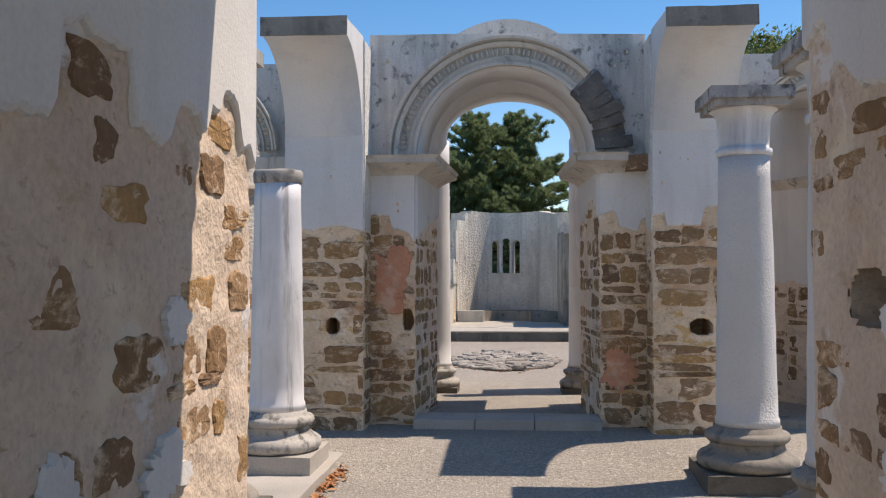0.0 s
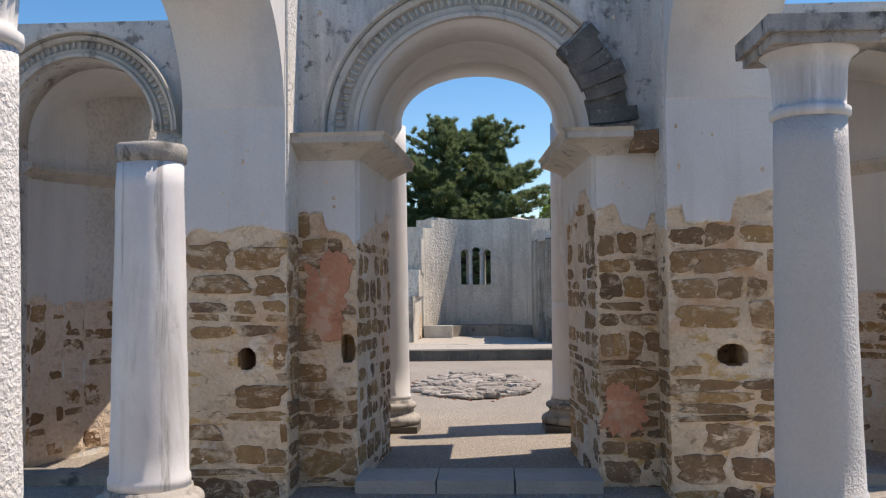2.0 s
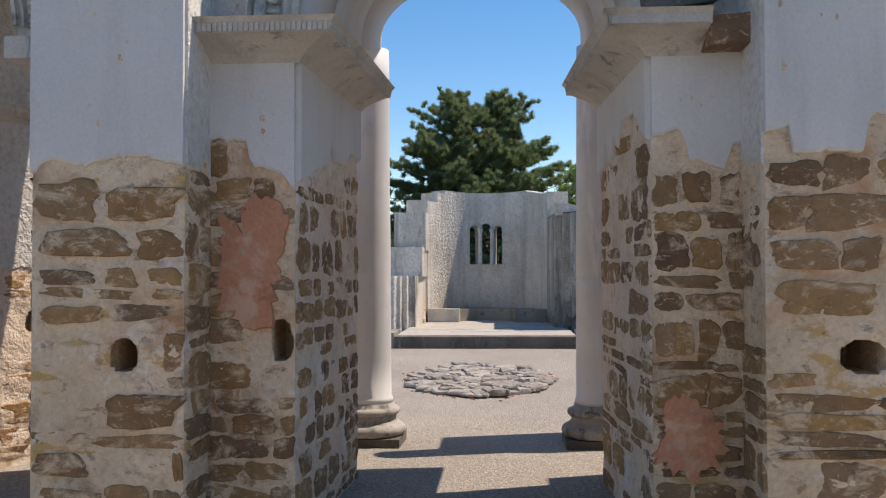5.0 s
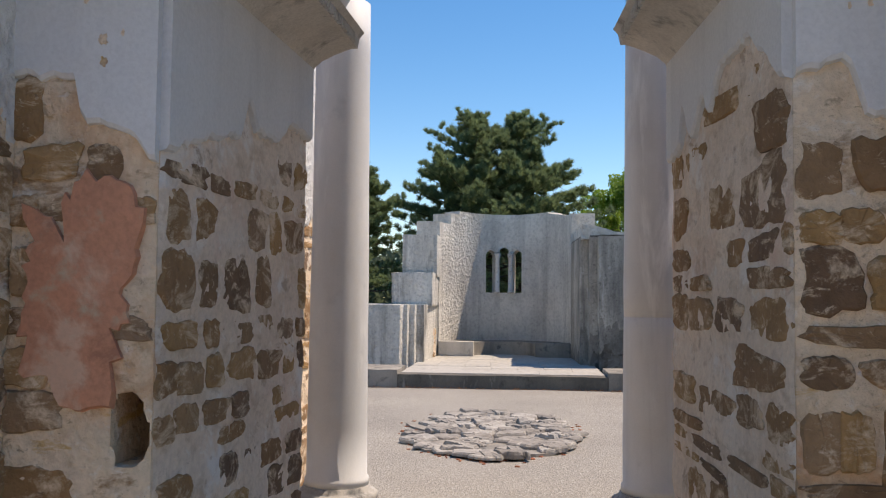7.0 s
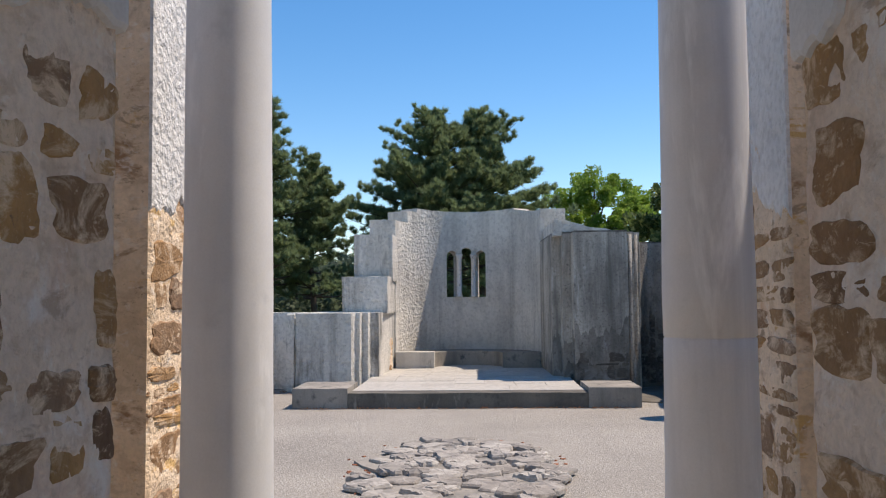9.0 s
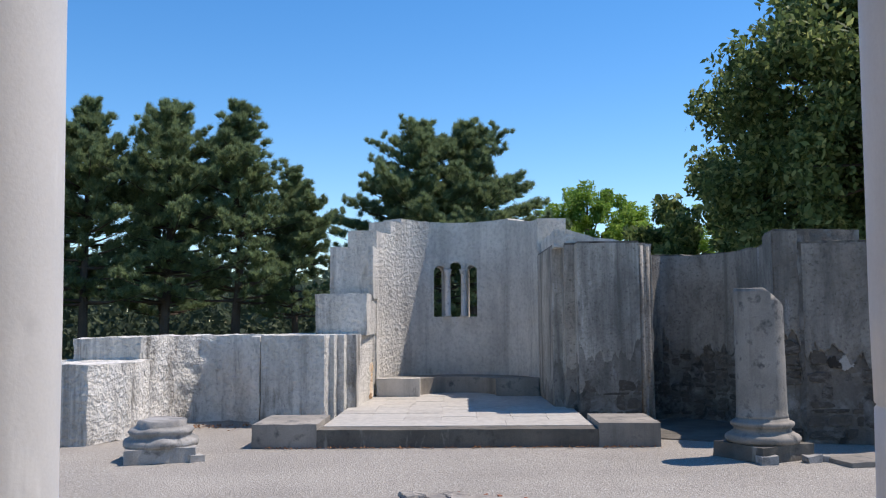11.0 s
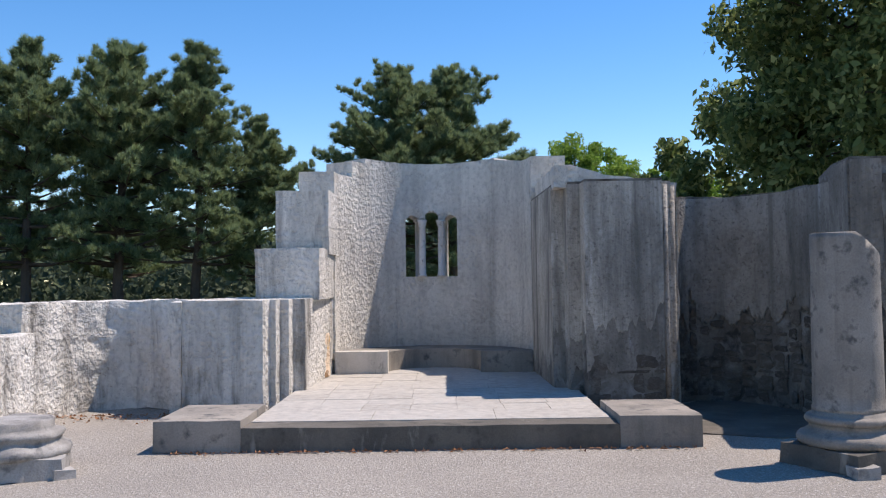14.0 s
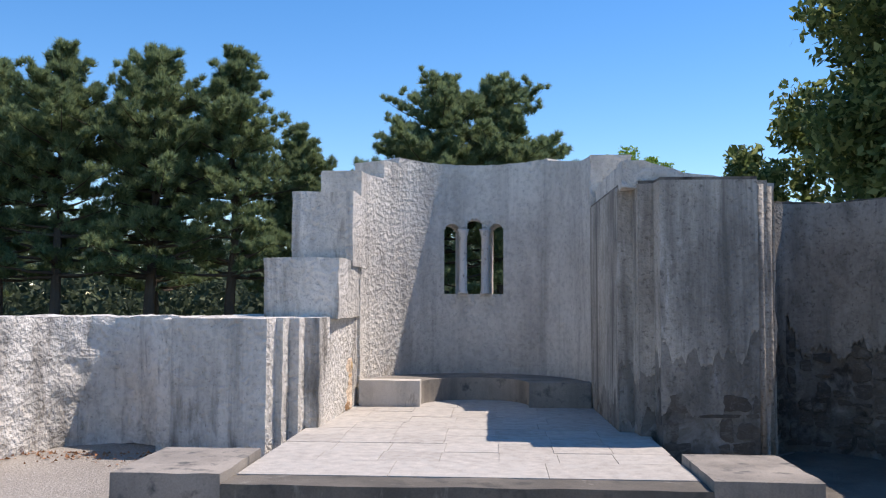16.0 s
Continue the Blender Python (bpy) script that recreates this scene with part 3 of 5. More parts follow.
def patch(name, parent, p, out, w, h, seed, mat, proud=0.012, label=""):
    """A ragged patch of coat with its middle at p on a wall that faces out."""
    p, out = Vector(p), Vector(out).normalized()
    side = Vector((-out.y, out.x, 0))
    bm = bmesh.new()
    rim, face = [], []
    for i in range(72):
        a = 2 * math.pi * i / 72
        k = 0.5 * (1 + 0.2 * noise.noise(Vector((math.cos(a) * 13, math.sin(a) * 13, seed))) + 0.6 * noise.noise(Vector((math.cos(a) * 1.4, math.sin(a) * 1.4, seed))) + 0.3 * noise.noise(Vector((math.cos(a) * 5, math.sin(a) * 5, seed))))
        q = p + side * (w * k * math.cos(a)) + Vector((0, 0, h * k * math.sin(a)))
        rim.append(bm.verts.new(q - out * 0.004))
        face.append(bm.verts.new(p + (q - p) * 0.97 + out * proud))
    bm.faces.new(face)
    for i in range(72):
        bm.faces.new((rim[i], rim[(i + 1) % 72], face[(i + 1) % 72], face[i]))
    return part(name, bm, mat, parent, label)
# ---- ground ----
bm = bmesh.new()
bmesh.ops.create_grid(bm, x_segments=240, y_segments=240, size=1)
for v in bm.verts:
    r = max(abs(v.co.x), abs(v.co.y))
    k = 22 if r < 0.6 else 22 * (1 + ((r - 0.6) / 0.4) ** 3 * 60)
    v.co = Vector((v.co.x * k, v.co.y * k + 12, 0))
    far = max(0, v.co.length - 36)
    q = LOC.inverted() @ v.co
    rise = max(0, min(1, (q.y + 2.2) / 1.5)) * max(0, min(1, (4.5 - q.y) / 3.0)) * max(0, min(1, (6 - abs(q.x)) / 3))
    v.co.z = 0.08 * rise * rise * (3 - 2 * rise) - 0.02 * min(far, 60) + 0.006 * noise.noise(v.co * 0.7)
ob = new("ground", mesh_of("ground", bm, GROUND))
tagged(ob, "worn pale grey asphalt ground with fine grit", "ground", kind="structure")


def notched(bm, poly, i, s0, s1, depth, z0, z1, z_top, z_bot=0.0):
    """A pier on poly with a square hole in the side that begins at corner i, from s0 to s1 along it."""
    a, b = Vector(poly[i]), Vector(poly[(i + 1) % len(poly)])
    d = (b - a).normalized()
    inn = Vector((-d.y, d.x))
    cut = [tuple(a + d * s0), tuple(a + d * s0 + inn * depth), tuple(a + d * s1 + inn * depth), tuple(a + d * s1)]
    prism(bm, poly, z_bot, z0)
    prism(bm, poly[:i + 1] + cut + poly[i + 1:], z0, z1)
    prism(bm, poly, z1, z_top)


# ---- gate wall where the walk begins ----
def gate_wall():
    for side, u in ((-1, -0.82), (1, 1.06)):
        # Blocks run back unseen to -8.3 to keep sky light off the passage.
        bm = bmesh.new()
        if side < 0:
            box(bm, u - 3.2, u, -8.3, -5.5, 0, 3.9)
        else:
            notched(bm, [(u, -8.3), (u + 3.2, -8.3), (u + 3.2, -5.5), (u, -5.5)], 3, 0.33, 0.6, 0.3, 1.35, 1.53, 3.9)
        w = setting("wall_gate_" + ("north" if side < 0 else "south"), bm, GATE_RED, "thick gate wall of stone with flaking white plaster", "wall")
        a, b = ((u, -7.4), (u, -5.5)) if side > 0 else ((u, -5.5), (u, -7.4))
        # the coat lies on the side that faces the passage
        a, b = (b, a)
        masonry(w, a, b, 0.02, 1.95, 11 + side, 0.25, 0.5, 0.0105, (0.1, 0.34), [(0.31, 0.62, 1.32, 1.56)] if side > 0 else [], None, GATE_RED)
        coat("plaster_coat", w, a, b, 1.95, 3.9, 11 + side, PLASTER, 0.25, 0.026)
        for i, (s, z, ww, hh) in enumerate(((0.5, 0.95, 0.24, 0.3), (1.05, 1.0, 0.3, 0.16), (1.12, 1.38, 0.16, 0.12), (0.95, 0.55, 0.3, 0.24))):
            patch("plaster_patch", w, (u, -7.3 + s, z), (-side, 0, 0), ww, hh, 40 + i + side, PLASTER, 0.022)
        for a, b in (((u, -5.5), (u + 3.2, -5.5)),) if side > 0 else (((u - 3.2, -5.5), (u, -5.5)),):
            coat("plaster_coat", w, b, a, 0.3, 3.9, 14, PLASTER_ROUGH, 0.1)
    # Unseen lintel; its ends are set so its shadow edge crosses the north face.
    bm = bmesh.new()
    box(bm, -0.82, 1.06, -8.3, -5.8, 3.02, 3.9)
    setting("wall_gate_lintel", bm, PLASTER, "unseen wall over the gate opening, added to shade the passage", "wall")


gate_wall()


# ---- columns of the forecourt ----
def plinth(bm, half, z0, z1, jitter=0.006):
    box(bm, -half, half, -half, half, z0, z1)
    soft(bm, 0.015, 2, jitter, 3)


def attic(bm, r, z, k=1.0):
    """Two rolls with a hollow between."""
    p = [(r * 1.42, z)]
    for i in range(7):
        a = -math.pi / 2 + math.pi * i / 6
        p.append((r * 1.40 + 0.055 * k * math.cos(a), z + 0.055 * k + 0.055 * k * math.sin(a)))
    p += [(r * 1.34, z + 0.125 * k), (r * 1.22, z + 0.145 * k), (r * 1.20, z + 0.175 * k), (r * 1.28, z + 0.19 * k)]
    for i in range(7):
        a = -math.pi / 2 + math.pi * i / 6
        p.append((r * 1.22 + 0.035 * k * math.cos(a), z + 0.225 * k + 0.035 * k * math.sin(a)))
    p += [(r * 1.12, z + 0.27 * k), (r * 1.1, z + 0.3 * k)]
    lathe(bm, p, 40, 0.004)
    return z + 0.3 * k


def column(u, v, r0, r1, z_slab, top, label, group, mat, capital=True, turn=0.0, slab=0.0):
    th = thing("column", pose(u, v, 0, 0, 0, turn), label, "column", group)
    z = z_slab
    bm = bmesh.new()
    plinth(bm, r0 * 1.62, z, z + 0.13)
    part("plinth", bm, KERB_DARK if capital else SLAB, th)
    bm = bmesh.new()
    z1 = attic(bm, r0, z + 0.13)
    part("base", bm, MARBLE_OLD if not capital else KERB, th)
    bm = bmesh.new()
    prof = [(r0 * 1.05, z1), (r0 * 1.05, z1 + 0.05), (r0, z1 + 0.065)]
    end = top - 0.47 if capital else top - 0.1
    for i in range(1, 13):
        f = i / 12
        prof.append((r0 + (r1 - r0) * f, z1 + 0.065 + (end - z1 - 0.065) * f))
    if not capital:
        b2 = bmesh.new()
        lathe(b2, [(r1 * 1.0, end), (r1 * 1.07, end + 0.01), (r1 * 1.07, top - 0.02), (r1 * 0.99, top)], 44, 0.012)
    lathe(bm, prof, 44, 0.006)
    shaft = part("shaft", bm, mat, th)
    if not capital:
        part("collar", b2, MARBLE_OLD, shaft, "dark weathered collar")
    if capital:
        bm = bmesh.new()
        prof = [(r1 * 1.02, end), (r1 * 1.1, end + 0.015), (r1 * 1.1, end + 0.05), (r1 * 0.98, end + 0.06)]
        prof += [(r1 * (0.98 + 0.06 * i / 8), end + 0.06 + 0.2 * i / 8) for i in range(9)]
        prof += [(r1 * (1.06 + 0.32 * (i / 6) ** 2), end + 0.27 + 0.07 * i / 6) for i in range(7)]
        lathe(bm, prof, 96, 0.002, 24, (end + 0.07, end + 0.255))
        cap = part("capital", bm, MARBLE, th, "fluted white stone capital")
        bm = bmesh.new()
        for h, z0, zz in ((1.44, end + 0.335, end + 0.385), (1.6, end + 0.385, top)):
            b2 = bmesh.new()
            plinth(b2, r1 * h, z0, zz, 0.004)
            me = mesh_of("tmp", b2, MARBLE_OLD)
            bm.from_mesh(me)
            bpy.data.meshes.remove(me)
        part("abacus", bm, MARBLE_OLD, cap, "square weather-stained abacus")
    return th


column(1.744, -1.846, 0.215, 0.18, 0.0, 2.83, "white stone column with fluted capital and square base", "columns of the forecourt", SHAFT, True)
column(1.97, -3.25, 0.235, 0.2, 0.0, 2.84, "white stone column with fluted capital beside the gate", "columns of the forecourt", SHAFT, True)
column(-1.72, -3.55, 0.22, 0.19, 0.06, 2.84, "pebbled white column with fluted capital beside the gate", "columns of the forecourt", SHAFT_ROUGH, True)
column(-1.73, -1.75, 0.205, 0.175, 0.06, 2.31, "broken grey-veined marble column with no capital", "columns of the forecourt", MARBLE_VEINED, False)

bm = bmesh.new()
box(bm, -2.6, -1.32, -4.6, -0.3, 0.0, 0.06)
soft(bm, 0.012, 2, 0.006, 4)
setting("pavement_north", bm, SLAB, "white marble slabs under the columns", "paving")


# ---- the west front: piers, arch, side bays ----
def mirror(poly, side):
    return poly if side < 0 else [(-x, y) for x, y in poly][::-1]


def west_piers():
    for side in (-1, 1):
        tag = "north" if side < 0 else "south"
        # projecting strip with the springing of a lost vault
        poly = [(-2.05, -0.27), (-1.32, -0.27), (-1.32, 0.5), (-2.05, 0.5)]
        bm = bmesh.new()
        q = mirror(poly, side)
        hole = (0.38, 0.51) if side < 0 else (0.32, 0.53)
        notched(bm, q, q.index((-2.05, -0.27)) if side < 0 else q.index((1.32, -0.27)), *hole, 0.5, 0.96, 1.12, 3.7)
        w = setting("wall_pilaster_" + tag, bm, MORTAR, "projecting stone strip, plaster gone from its lower half", "pilaster")
        a, b = ((-2.05, -0.27), (-1.32, -0.27)) if side < 0 else ((1.32, -0.27), (2.05, -0.27))
        gap = [(hole[0] - 0.02, hole[1] + 0.02, 0.93, 1.15)]
        masonry(w, a, b, 0.0, 1.93, 3 + side, 0.25, 0.97, 0.018, (0.14, 0.5), gap)
        coat("plaster_coat", w, a, b, 1.93, 3.2, 3 + side, PLASTER, 0.1, 0.03)
        e, f = ((-1.32, -0.27), (-1.32, 0.12)) if side < 0 else ((1.32, 0.12), (1.32, -0.27))
        masonry(w, e, f, 0.0, 1.9, 23 + side, 0.1, 0.85, 0.014)
        coat("plaster_edge", w, e, f, 1.9, 3.7, 23 + side, PLASTER_ROUGH, 0.1, label="rough lit plaster edge")
        e, f = ((-2.05, 0.5), (-2.05, -0.27)) if side < 0 else ((2.05, -0.27), (2.05, 0.5))
        masonry(w, e, f, 0.0, 1.9, 28 + side, 0.1, 0.85, 0.014)
        coat("plaster_edge", w, e, f, 1.9, 3.7, 28 + side, PLASTER_ROUGH, 0.1)
        # stub of the vault that reached out towards the columns
        u0, u1 = sorted((side * 1.32, side * 2.05))
        bm = bmesh.new()
        prof = [(-0.26, 2.72)] + [(-0.302 - 0.82 * (1 - math.cos(a)), 2.72 + 0.82 * math.sin(a)) for a in [math.pi / 2 * i / 14 for i in range(1, 15)]]
        prof += [(-1.12, 3.68), (-0.26, 3.74)]
        va = [bm.verts.new((u0 + 0.004, y, z)) for y, z in prof]
        vb = [bm.verts.new((u1 - 0.004, y, z)) for y, z in prof]
        bm.faces.new(va)
        bm.faces.new(vb[::-1])
        for k in range(len(prof)):
            j = (k + 1) % len(prof)
            fc = bm.faces.new((va[k], va[j], vb[j], vb[k]))
            fc.smooth = 0 < k < 14
        st = part("vault_stub", bm, PLASTER, w, "curved white plaster stub with a stained broken end")
        bm = bmesh.new()
        box(bm, u0 - 0.004, u1 + 0.004, -1.135, -1.115, 3.53, 3.69)
        soft(bm, 0.008, 1, 0.006, 3)
        part("broken_end", bm, KERB, st, "dark streaked broken end")
        # door pier; the return back to 2.0 is added unseen to shade the bay
        poly = [(-1.34, 0.08), (-0.88, 0.08), (-0.80, 1.5), (-1.7, 1.5), (-1.7, 2.0), (-2.04, 2.0), (-2.04, 0.52), (-1.34, 0.52)]
        q = mirror(poly, side)
        bm = bmesh.new()
        if side < 0:
            notched(bm, q, 0, 0.34, 0.455, 0.3, 0.98, 1.2, 2.62)
        else:
            prism(bm, q, 0, 2.62)
        w = setting("wall_door_pier_" + tag, bm, MORTAR, "door pier of brown stone with plaster above", "pier")
        a, b = ((-1.33, 0.08), (-0.88, 0.08)) if side < 0 else ((0.88, 0.08), (1.33, 0.08))
        masonry(w, a, b, 0.0, 1.97, 15 + side, 0.2, 0.96, 0.017, (0.09, 0.34), [(0.3, 0.46, 0.95, 1.22)] if side < 0 else [])
        coat("plaster_coat", w, a, b, 1.97, 2.62, 15 + side, PLASTER, 0.12, 0.03)
        a, b = ((-0.88, 0.08), (-0.80, 1.5)) if side < 0 else ((0.80, 1.5), (0.88, 0.08))
        masonry(w, a, b, 0.0, 2.05, 8 + side, 0.25, 0.78 if side < 0 else 0.74, 0.012, (0.12, 0.34) if side < 0 else (0.16, 0.5), (), None, PASSAGE)
        coat("plaster_coat", w, a, b, 2.05, 2.62, 8 + side, PLASTER, 0.16, 0.03)
        if side < 0:
            patch("red_plaster", w, (-1.1, 0.08, 1.5), (0, -1, 0), 0.4, 0.62, 3.3, RED, 0.026, "faded red plaster patch")
        else:
            patch("red_plaster", w, (1.05, 0.08, 0.62), (0, -1, 0), 0.34, 0.36, 5.1, RED, 0.024, "faded red plaster patch")


west_piers()


def impost(side):
    """A hollowed cornice that wraps the front and the passage side of a pier."""
    s = side
    prof = [(0.03, 2.47), (0.045, 2.485), (0.08, 2.51), (0.14, 2.535), (0.2, 2.555), (0.235, 2.565), (0.265, 2.565), (0.275, 2.61), (0.3, 2.635)]
    end = 1.33 if s < 0 else 1.12
    bm = bmesh.new()
    rows = []
    for d, z in prof:
        rows.append([bm.verts.new((s * x, y, z)) for x, y in ((end, 0.08 - d), (0.88 - d * 0.85, 0.08 - d), (0.80 - d * 0.85, 1.5), (end, 1.5))])
    for a, b in zip(rows, rows[1:]):
        for k in range(2):
            bm.faces.new((a[k], a[k + 1], b[k + 1], b[k]))
    bm.faces.new(rows[-1])
    for k in (0,):
        bm.faces.new([r[0] for r in rows] + [rows[-1][3]])
    bm.faces.new([r[2] for r in rows] + [rows[-1][3]])
    ob = setting("trim_impost_" + ("north" if s < 0 else "south"), bm, TRIM, "projecting hollow-moulded stone cornice under the arch", "cornice")
    b2 = bmesh.new()
    box(b2, -0.009, 0.009, -0.008, 0.008, -0.02, 0.02)
    soft(b2, 0.004, 1)
    me = mesh_of("rib", b2, TRIM)
    for k in range(26):
        f = (k + 0.5) / 26
        x = end - 0.01 - f * (end - 0.67)
        piece("rib", me, ob, Matrix.Translation((s * x, 0.08 - 0.27, 2.588)))
    for k in range(44):
        f = (k + 0.5) / 44
        piece("rib", me, ob, Matrix.Translation((s * (0.88 - 0.28 * 0.85 - 0.08 * f + 0.012), -0.19 + f * 1.6, 2.588)) @ Matrix.Rotation(radians(90), 4, "Z"))
    if s > 0:
        b2 = bmesh.new()
        box(b2, 1.12, 1.325, -0.13, 0.3, 2.48, 2.625)
        soft(b2, 0.03, 2, 0.03, 4)
        part("broken_corner", b2, STONE, ob, "bare ochre stone where the cornice has broken off")
    return ob


impost(-1)
impost(1)


def archivolt(name, uc, v, r0, r1, zc, label, a0=0.0):
    k = r1 - r0
    bm = bmesh.new()
    prof = [(r0, -0.01), (r0, 0.06), (r0 + 0.12 * k, 0.065), (r0 + 0.14 * k, 0.03), (r0 + 0.3 * k, 0.05), (r0 + 0.33 * k, 0.012), (r0 + 0.64 * k, 0.012), (r0 + 0.67 * k, 0.06), (r0 + 0.8 * k, 0.085), (r0 + 0.86 * k, 0.06), (r0 + 0.9 * k, 0.115), (r1, 0.12), (r1, -0.01)]
    sweep_arch(bm, prof, zc, v, uc, a0)
    ob = setting(name, bm, TRIM, label, "arch moulding")
    b2 = bmesh.new()
    lathe(b2, [(0.003, -0.02), (0.012, -0.018), (0.017, 0.0), (0.012, 0.02), (0.004, 0.026)], 10)
    me = mesh_of("egg_ornament", b2, TRIM)
    rm = r0 + 0.5 * k
    n = int(math.pi * rm / 0.05)
    for i in range(n):
        a = math.pi * (i + 0.5) / n
        if a < a0 + 0.02:
            continue
        piece("egg_ornament", me, ob, Matrix.Translation((uc + rm * math.cos(a), v - 0.02, zc + rm * math.sin(a))) @ Matrix.Rotation(math.pi / 2 - a, 4, "Y") @ Matrix.Diagonal((0.95, 1.5, 1.6 * k / 0.27, 1)))
    return ob


def west_arch():
    bm = bmesh.new()
    arch_block(bm, 0.1, 0.6, [(-1.32, 2.64), (-1.32, 3.85), (-0.5, 3.845), (0.4, 3.825), (1.32, 3.80), (1.32, 2.64)], arch_points(0.86, 2.66, 2.64), arch_points(0.80, 2.69, 2.64))
    ob = setting("wall_west_arch", bm, PLASTER_OLD, "weathered plaster wall over the round door arch", "wall")
    ob.data.materials.append(PLASTER)
    for f in ob.data.polygons:
        if abs(f.normal.y) < 0.5 and math.hypot(f.center.x, f.center.z - 2.66) < 0.9:
            f.material_index = 1
    bm = bmesh.new()
    top = arch_points(0.95, 3.17, 2.64, 28)
    back = [(-0.74, 3.1)] + [(-0.74 * math.cos(math.pi * i / 28), 3.16 + 0.44 * math.sin(math.pi * i / 28)) for i in range(29)] + [(0.74, 3.1)]
    first = arch_points(0.80, 2.69, 2.64)
    mid = [(a[0] + (b[0] - a[0]) * 0.53, a[1] + (b[1] - a[1]) * 0.53) for a, b in zip(first, back)]
    crown = [p for p in top[1:-1] if p[1] > 3.5]
    arch_block(bm, 0.6, 1.5, [(-1.3, 2.64), (-1.3, 3.3)] + crown + [(1.3, 3.3), (1.3, 2.64)], first, mid)
    arch_block(bm, 1.5, 2.3, [(-1.02, 2.64), (-1.0, 3.3)] + crown + [(1.0, 3.3), (1.02, 2.64)], mid, back)
    ob = setting("wall_west_vault", bm, PLASTER, "smooth plaster barrel vault with a weathered top", "vault")
    ob.data.materials.append(PLASTER_OLD)
    for f in ob.data.polygons:
        if f.center.z > 3.3 and abs(f.normal.y) < 0.9 and math.hypot(f.center.x, f.center.z - 3.17) > 0.9:
            f.material_index = 1
        elif abs(f.normal.y) > 0.9:
            f.material_index = 1
    ob = archivolt("trim_archivolt", 0.0, 0.1, 0.86, 1.13, 2.66, "carved stone arch moulding with a band of egg ornament", radians(44))
    rnd = random.Random(8)
    for i, a in enumerate((6, 12, 17.5, 23.5, 29.5, 35, 40)):
        b2 = bmesh.new()
        box(b2, 0.85 + rnd.uniform(-0.01, 0.02), 1.16 + rnd.uniform(-0.04, 0.03), -0.03 + rnd.uniform(-0.025, 0.025), 0.06, -0.056 + rnd.uniform(0, 0.008), 0.05)
        soft(b2, 0.014, 1, 0.016, 3)
        st = part("voussoir", b2, DARK_STONE, ob, "blackened bare arch stone")
        st.matrix_basis = Matrix.Translation((0, 0.07, 2.66)) @ Matrix.Rotation(radians(-a), 4, "Y")


west_arch()


def side_bay(side):
    tag = "north" if side < 0 else "south"
    uc = side * 3.1
    bm = bmesh.new()
    outer = [(uc - 1.05, 2.7), (uc - 1.05, 3.66), (uc + 1.05, 3.66), (uc + 1.05, 2.7)]
    arch_block(bm, 0.4, 0.72, outer, arch_points(0.6, 2.77, 2.7, 28, uc), arch_points(0.6, 2.77, 2.7, 28, uc))
    box(bm, *sorted((side * 3.7, side * 4.15)), 0.4, 0.72, 0, 2.7)
    w = setting("wall_bay_" + tag, bm, PLASTER_OLD, "weathered wall with a round-arched side bay", "wall")
    archivolt("trim_bay_archivolt_" + tag, uc, 0.4, 0.6, 0.8, 2.77, "carved stone arch moulding over the side bay")
    b2 = bmesh.new()
    box(b2, *sorted((side * 2.06, side * 2.52)), 0.3, 0.74, 2.58, 2.7)
    soft(b2, 0.03, 3, 0.004, 3)
    setting("trim_bay_corbel_" + tag, b2, TRIM, "small rounded stone corbel under the bay arch", "corbel")
    # concave back wall, open towards the door passage
    arc = [(-2.76 + 0.97 * math.cos(radians(186 - 46 * i / 8)), 0.72 + 0.97 * math.sin(radians(186 - 46 * i / 8))) for i in range(9)]
    end = arc[-1]
    arc += [(end[0] + (-2.78 - end[0]) * i / 8, end[1] + (2.6 - end[1]) * i / 8) for i in range(1, 9)]
    back = [(x - 0.3, y + 0.12) for x, y in arc]
    q = mirror(arc + back[::-1], side)
    bm = bmesh.new()
    if side < 0:
        notched(bm, q, 11, 0.012, 0.165, 0.2, 1.0, 1.16, 3.5)
    else:
        prism(bm, q, 0, 3.5)
    w = setting("wall_exedra_" + tag, bm, GATE, "concave stone wall of the side bay with plaster above", "wall")
    line = arc if side < 0 else [(-x, y) for x, y in arc][::-1]
    for i in range(0, 16, 2):
        a, b = line[i], line[i + 2]
        masonry(w, a, b, 0.12, 1.45, 60 + i + side, 0.1, 0.5, 0.010, (0.1, 0.34), [(0.17, 0.36, 0.97, 1.19)] if side < 0 and i == 10 else [], None, PASSAGE)
        coat("plaster_coat", w, a, b, 1.45, 3.45, 60 + i + side, PLASTER if side > 0 or i < 8 else PLASTER_ROUGH, 0.06)
    bm = bmesh.new()
    ring = []
    for x, y in line:
        d = Vector((x - side * 2.5, y - 0.9)).normalized()
        ring.append([bm.verts.new((x - d.x * e, y - d.y * e, z)) for e, z in ((0.012, 2.47), (0.04, 2.5), (0.1, 2.55), (0.1, 2.59), (0.012, 2.6))])
    for a, b in zip(ring, ring[1:]):
        for k in range(4):
            bm.faces.new((a[k], b[k], b[k + 1], a[k + 1]))
    for r in (ring[0], ring[-1]):
        bm.faces.new(r)
    setting("trim_bay_cornice_" + tag, bm, TRIM, "plain curved cornice inside the bay", "cornice")
    bm = bmesh.new()
    arch_block(bm, 0.72, 2.0, arch_points(0.85, 2.77, 2.77, 28, uc), arch_points(0.605, 2.77, 2.77, 28, uc), arch_points(0.605, 2.77, 2.77, 28, uc))
    setting("wall_bay_vault_" + tag, bm, PLASTER, "smooth plaster vault of the side bay", "vault")
    bm = bmesh.new()
    box(bm, uc - 1.03, uc + 1.03, 0.1, 0.38, 0, 0.16)
    soft(bm, 0.015, 2, 0.006, 3)
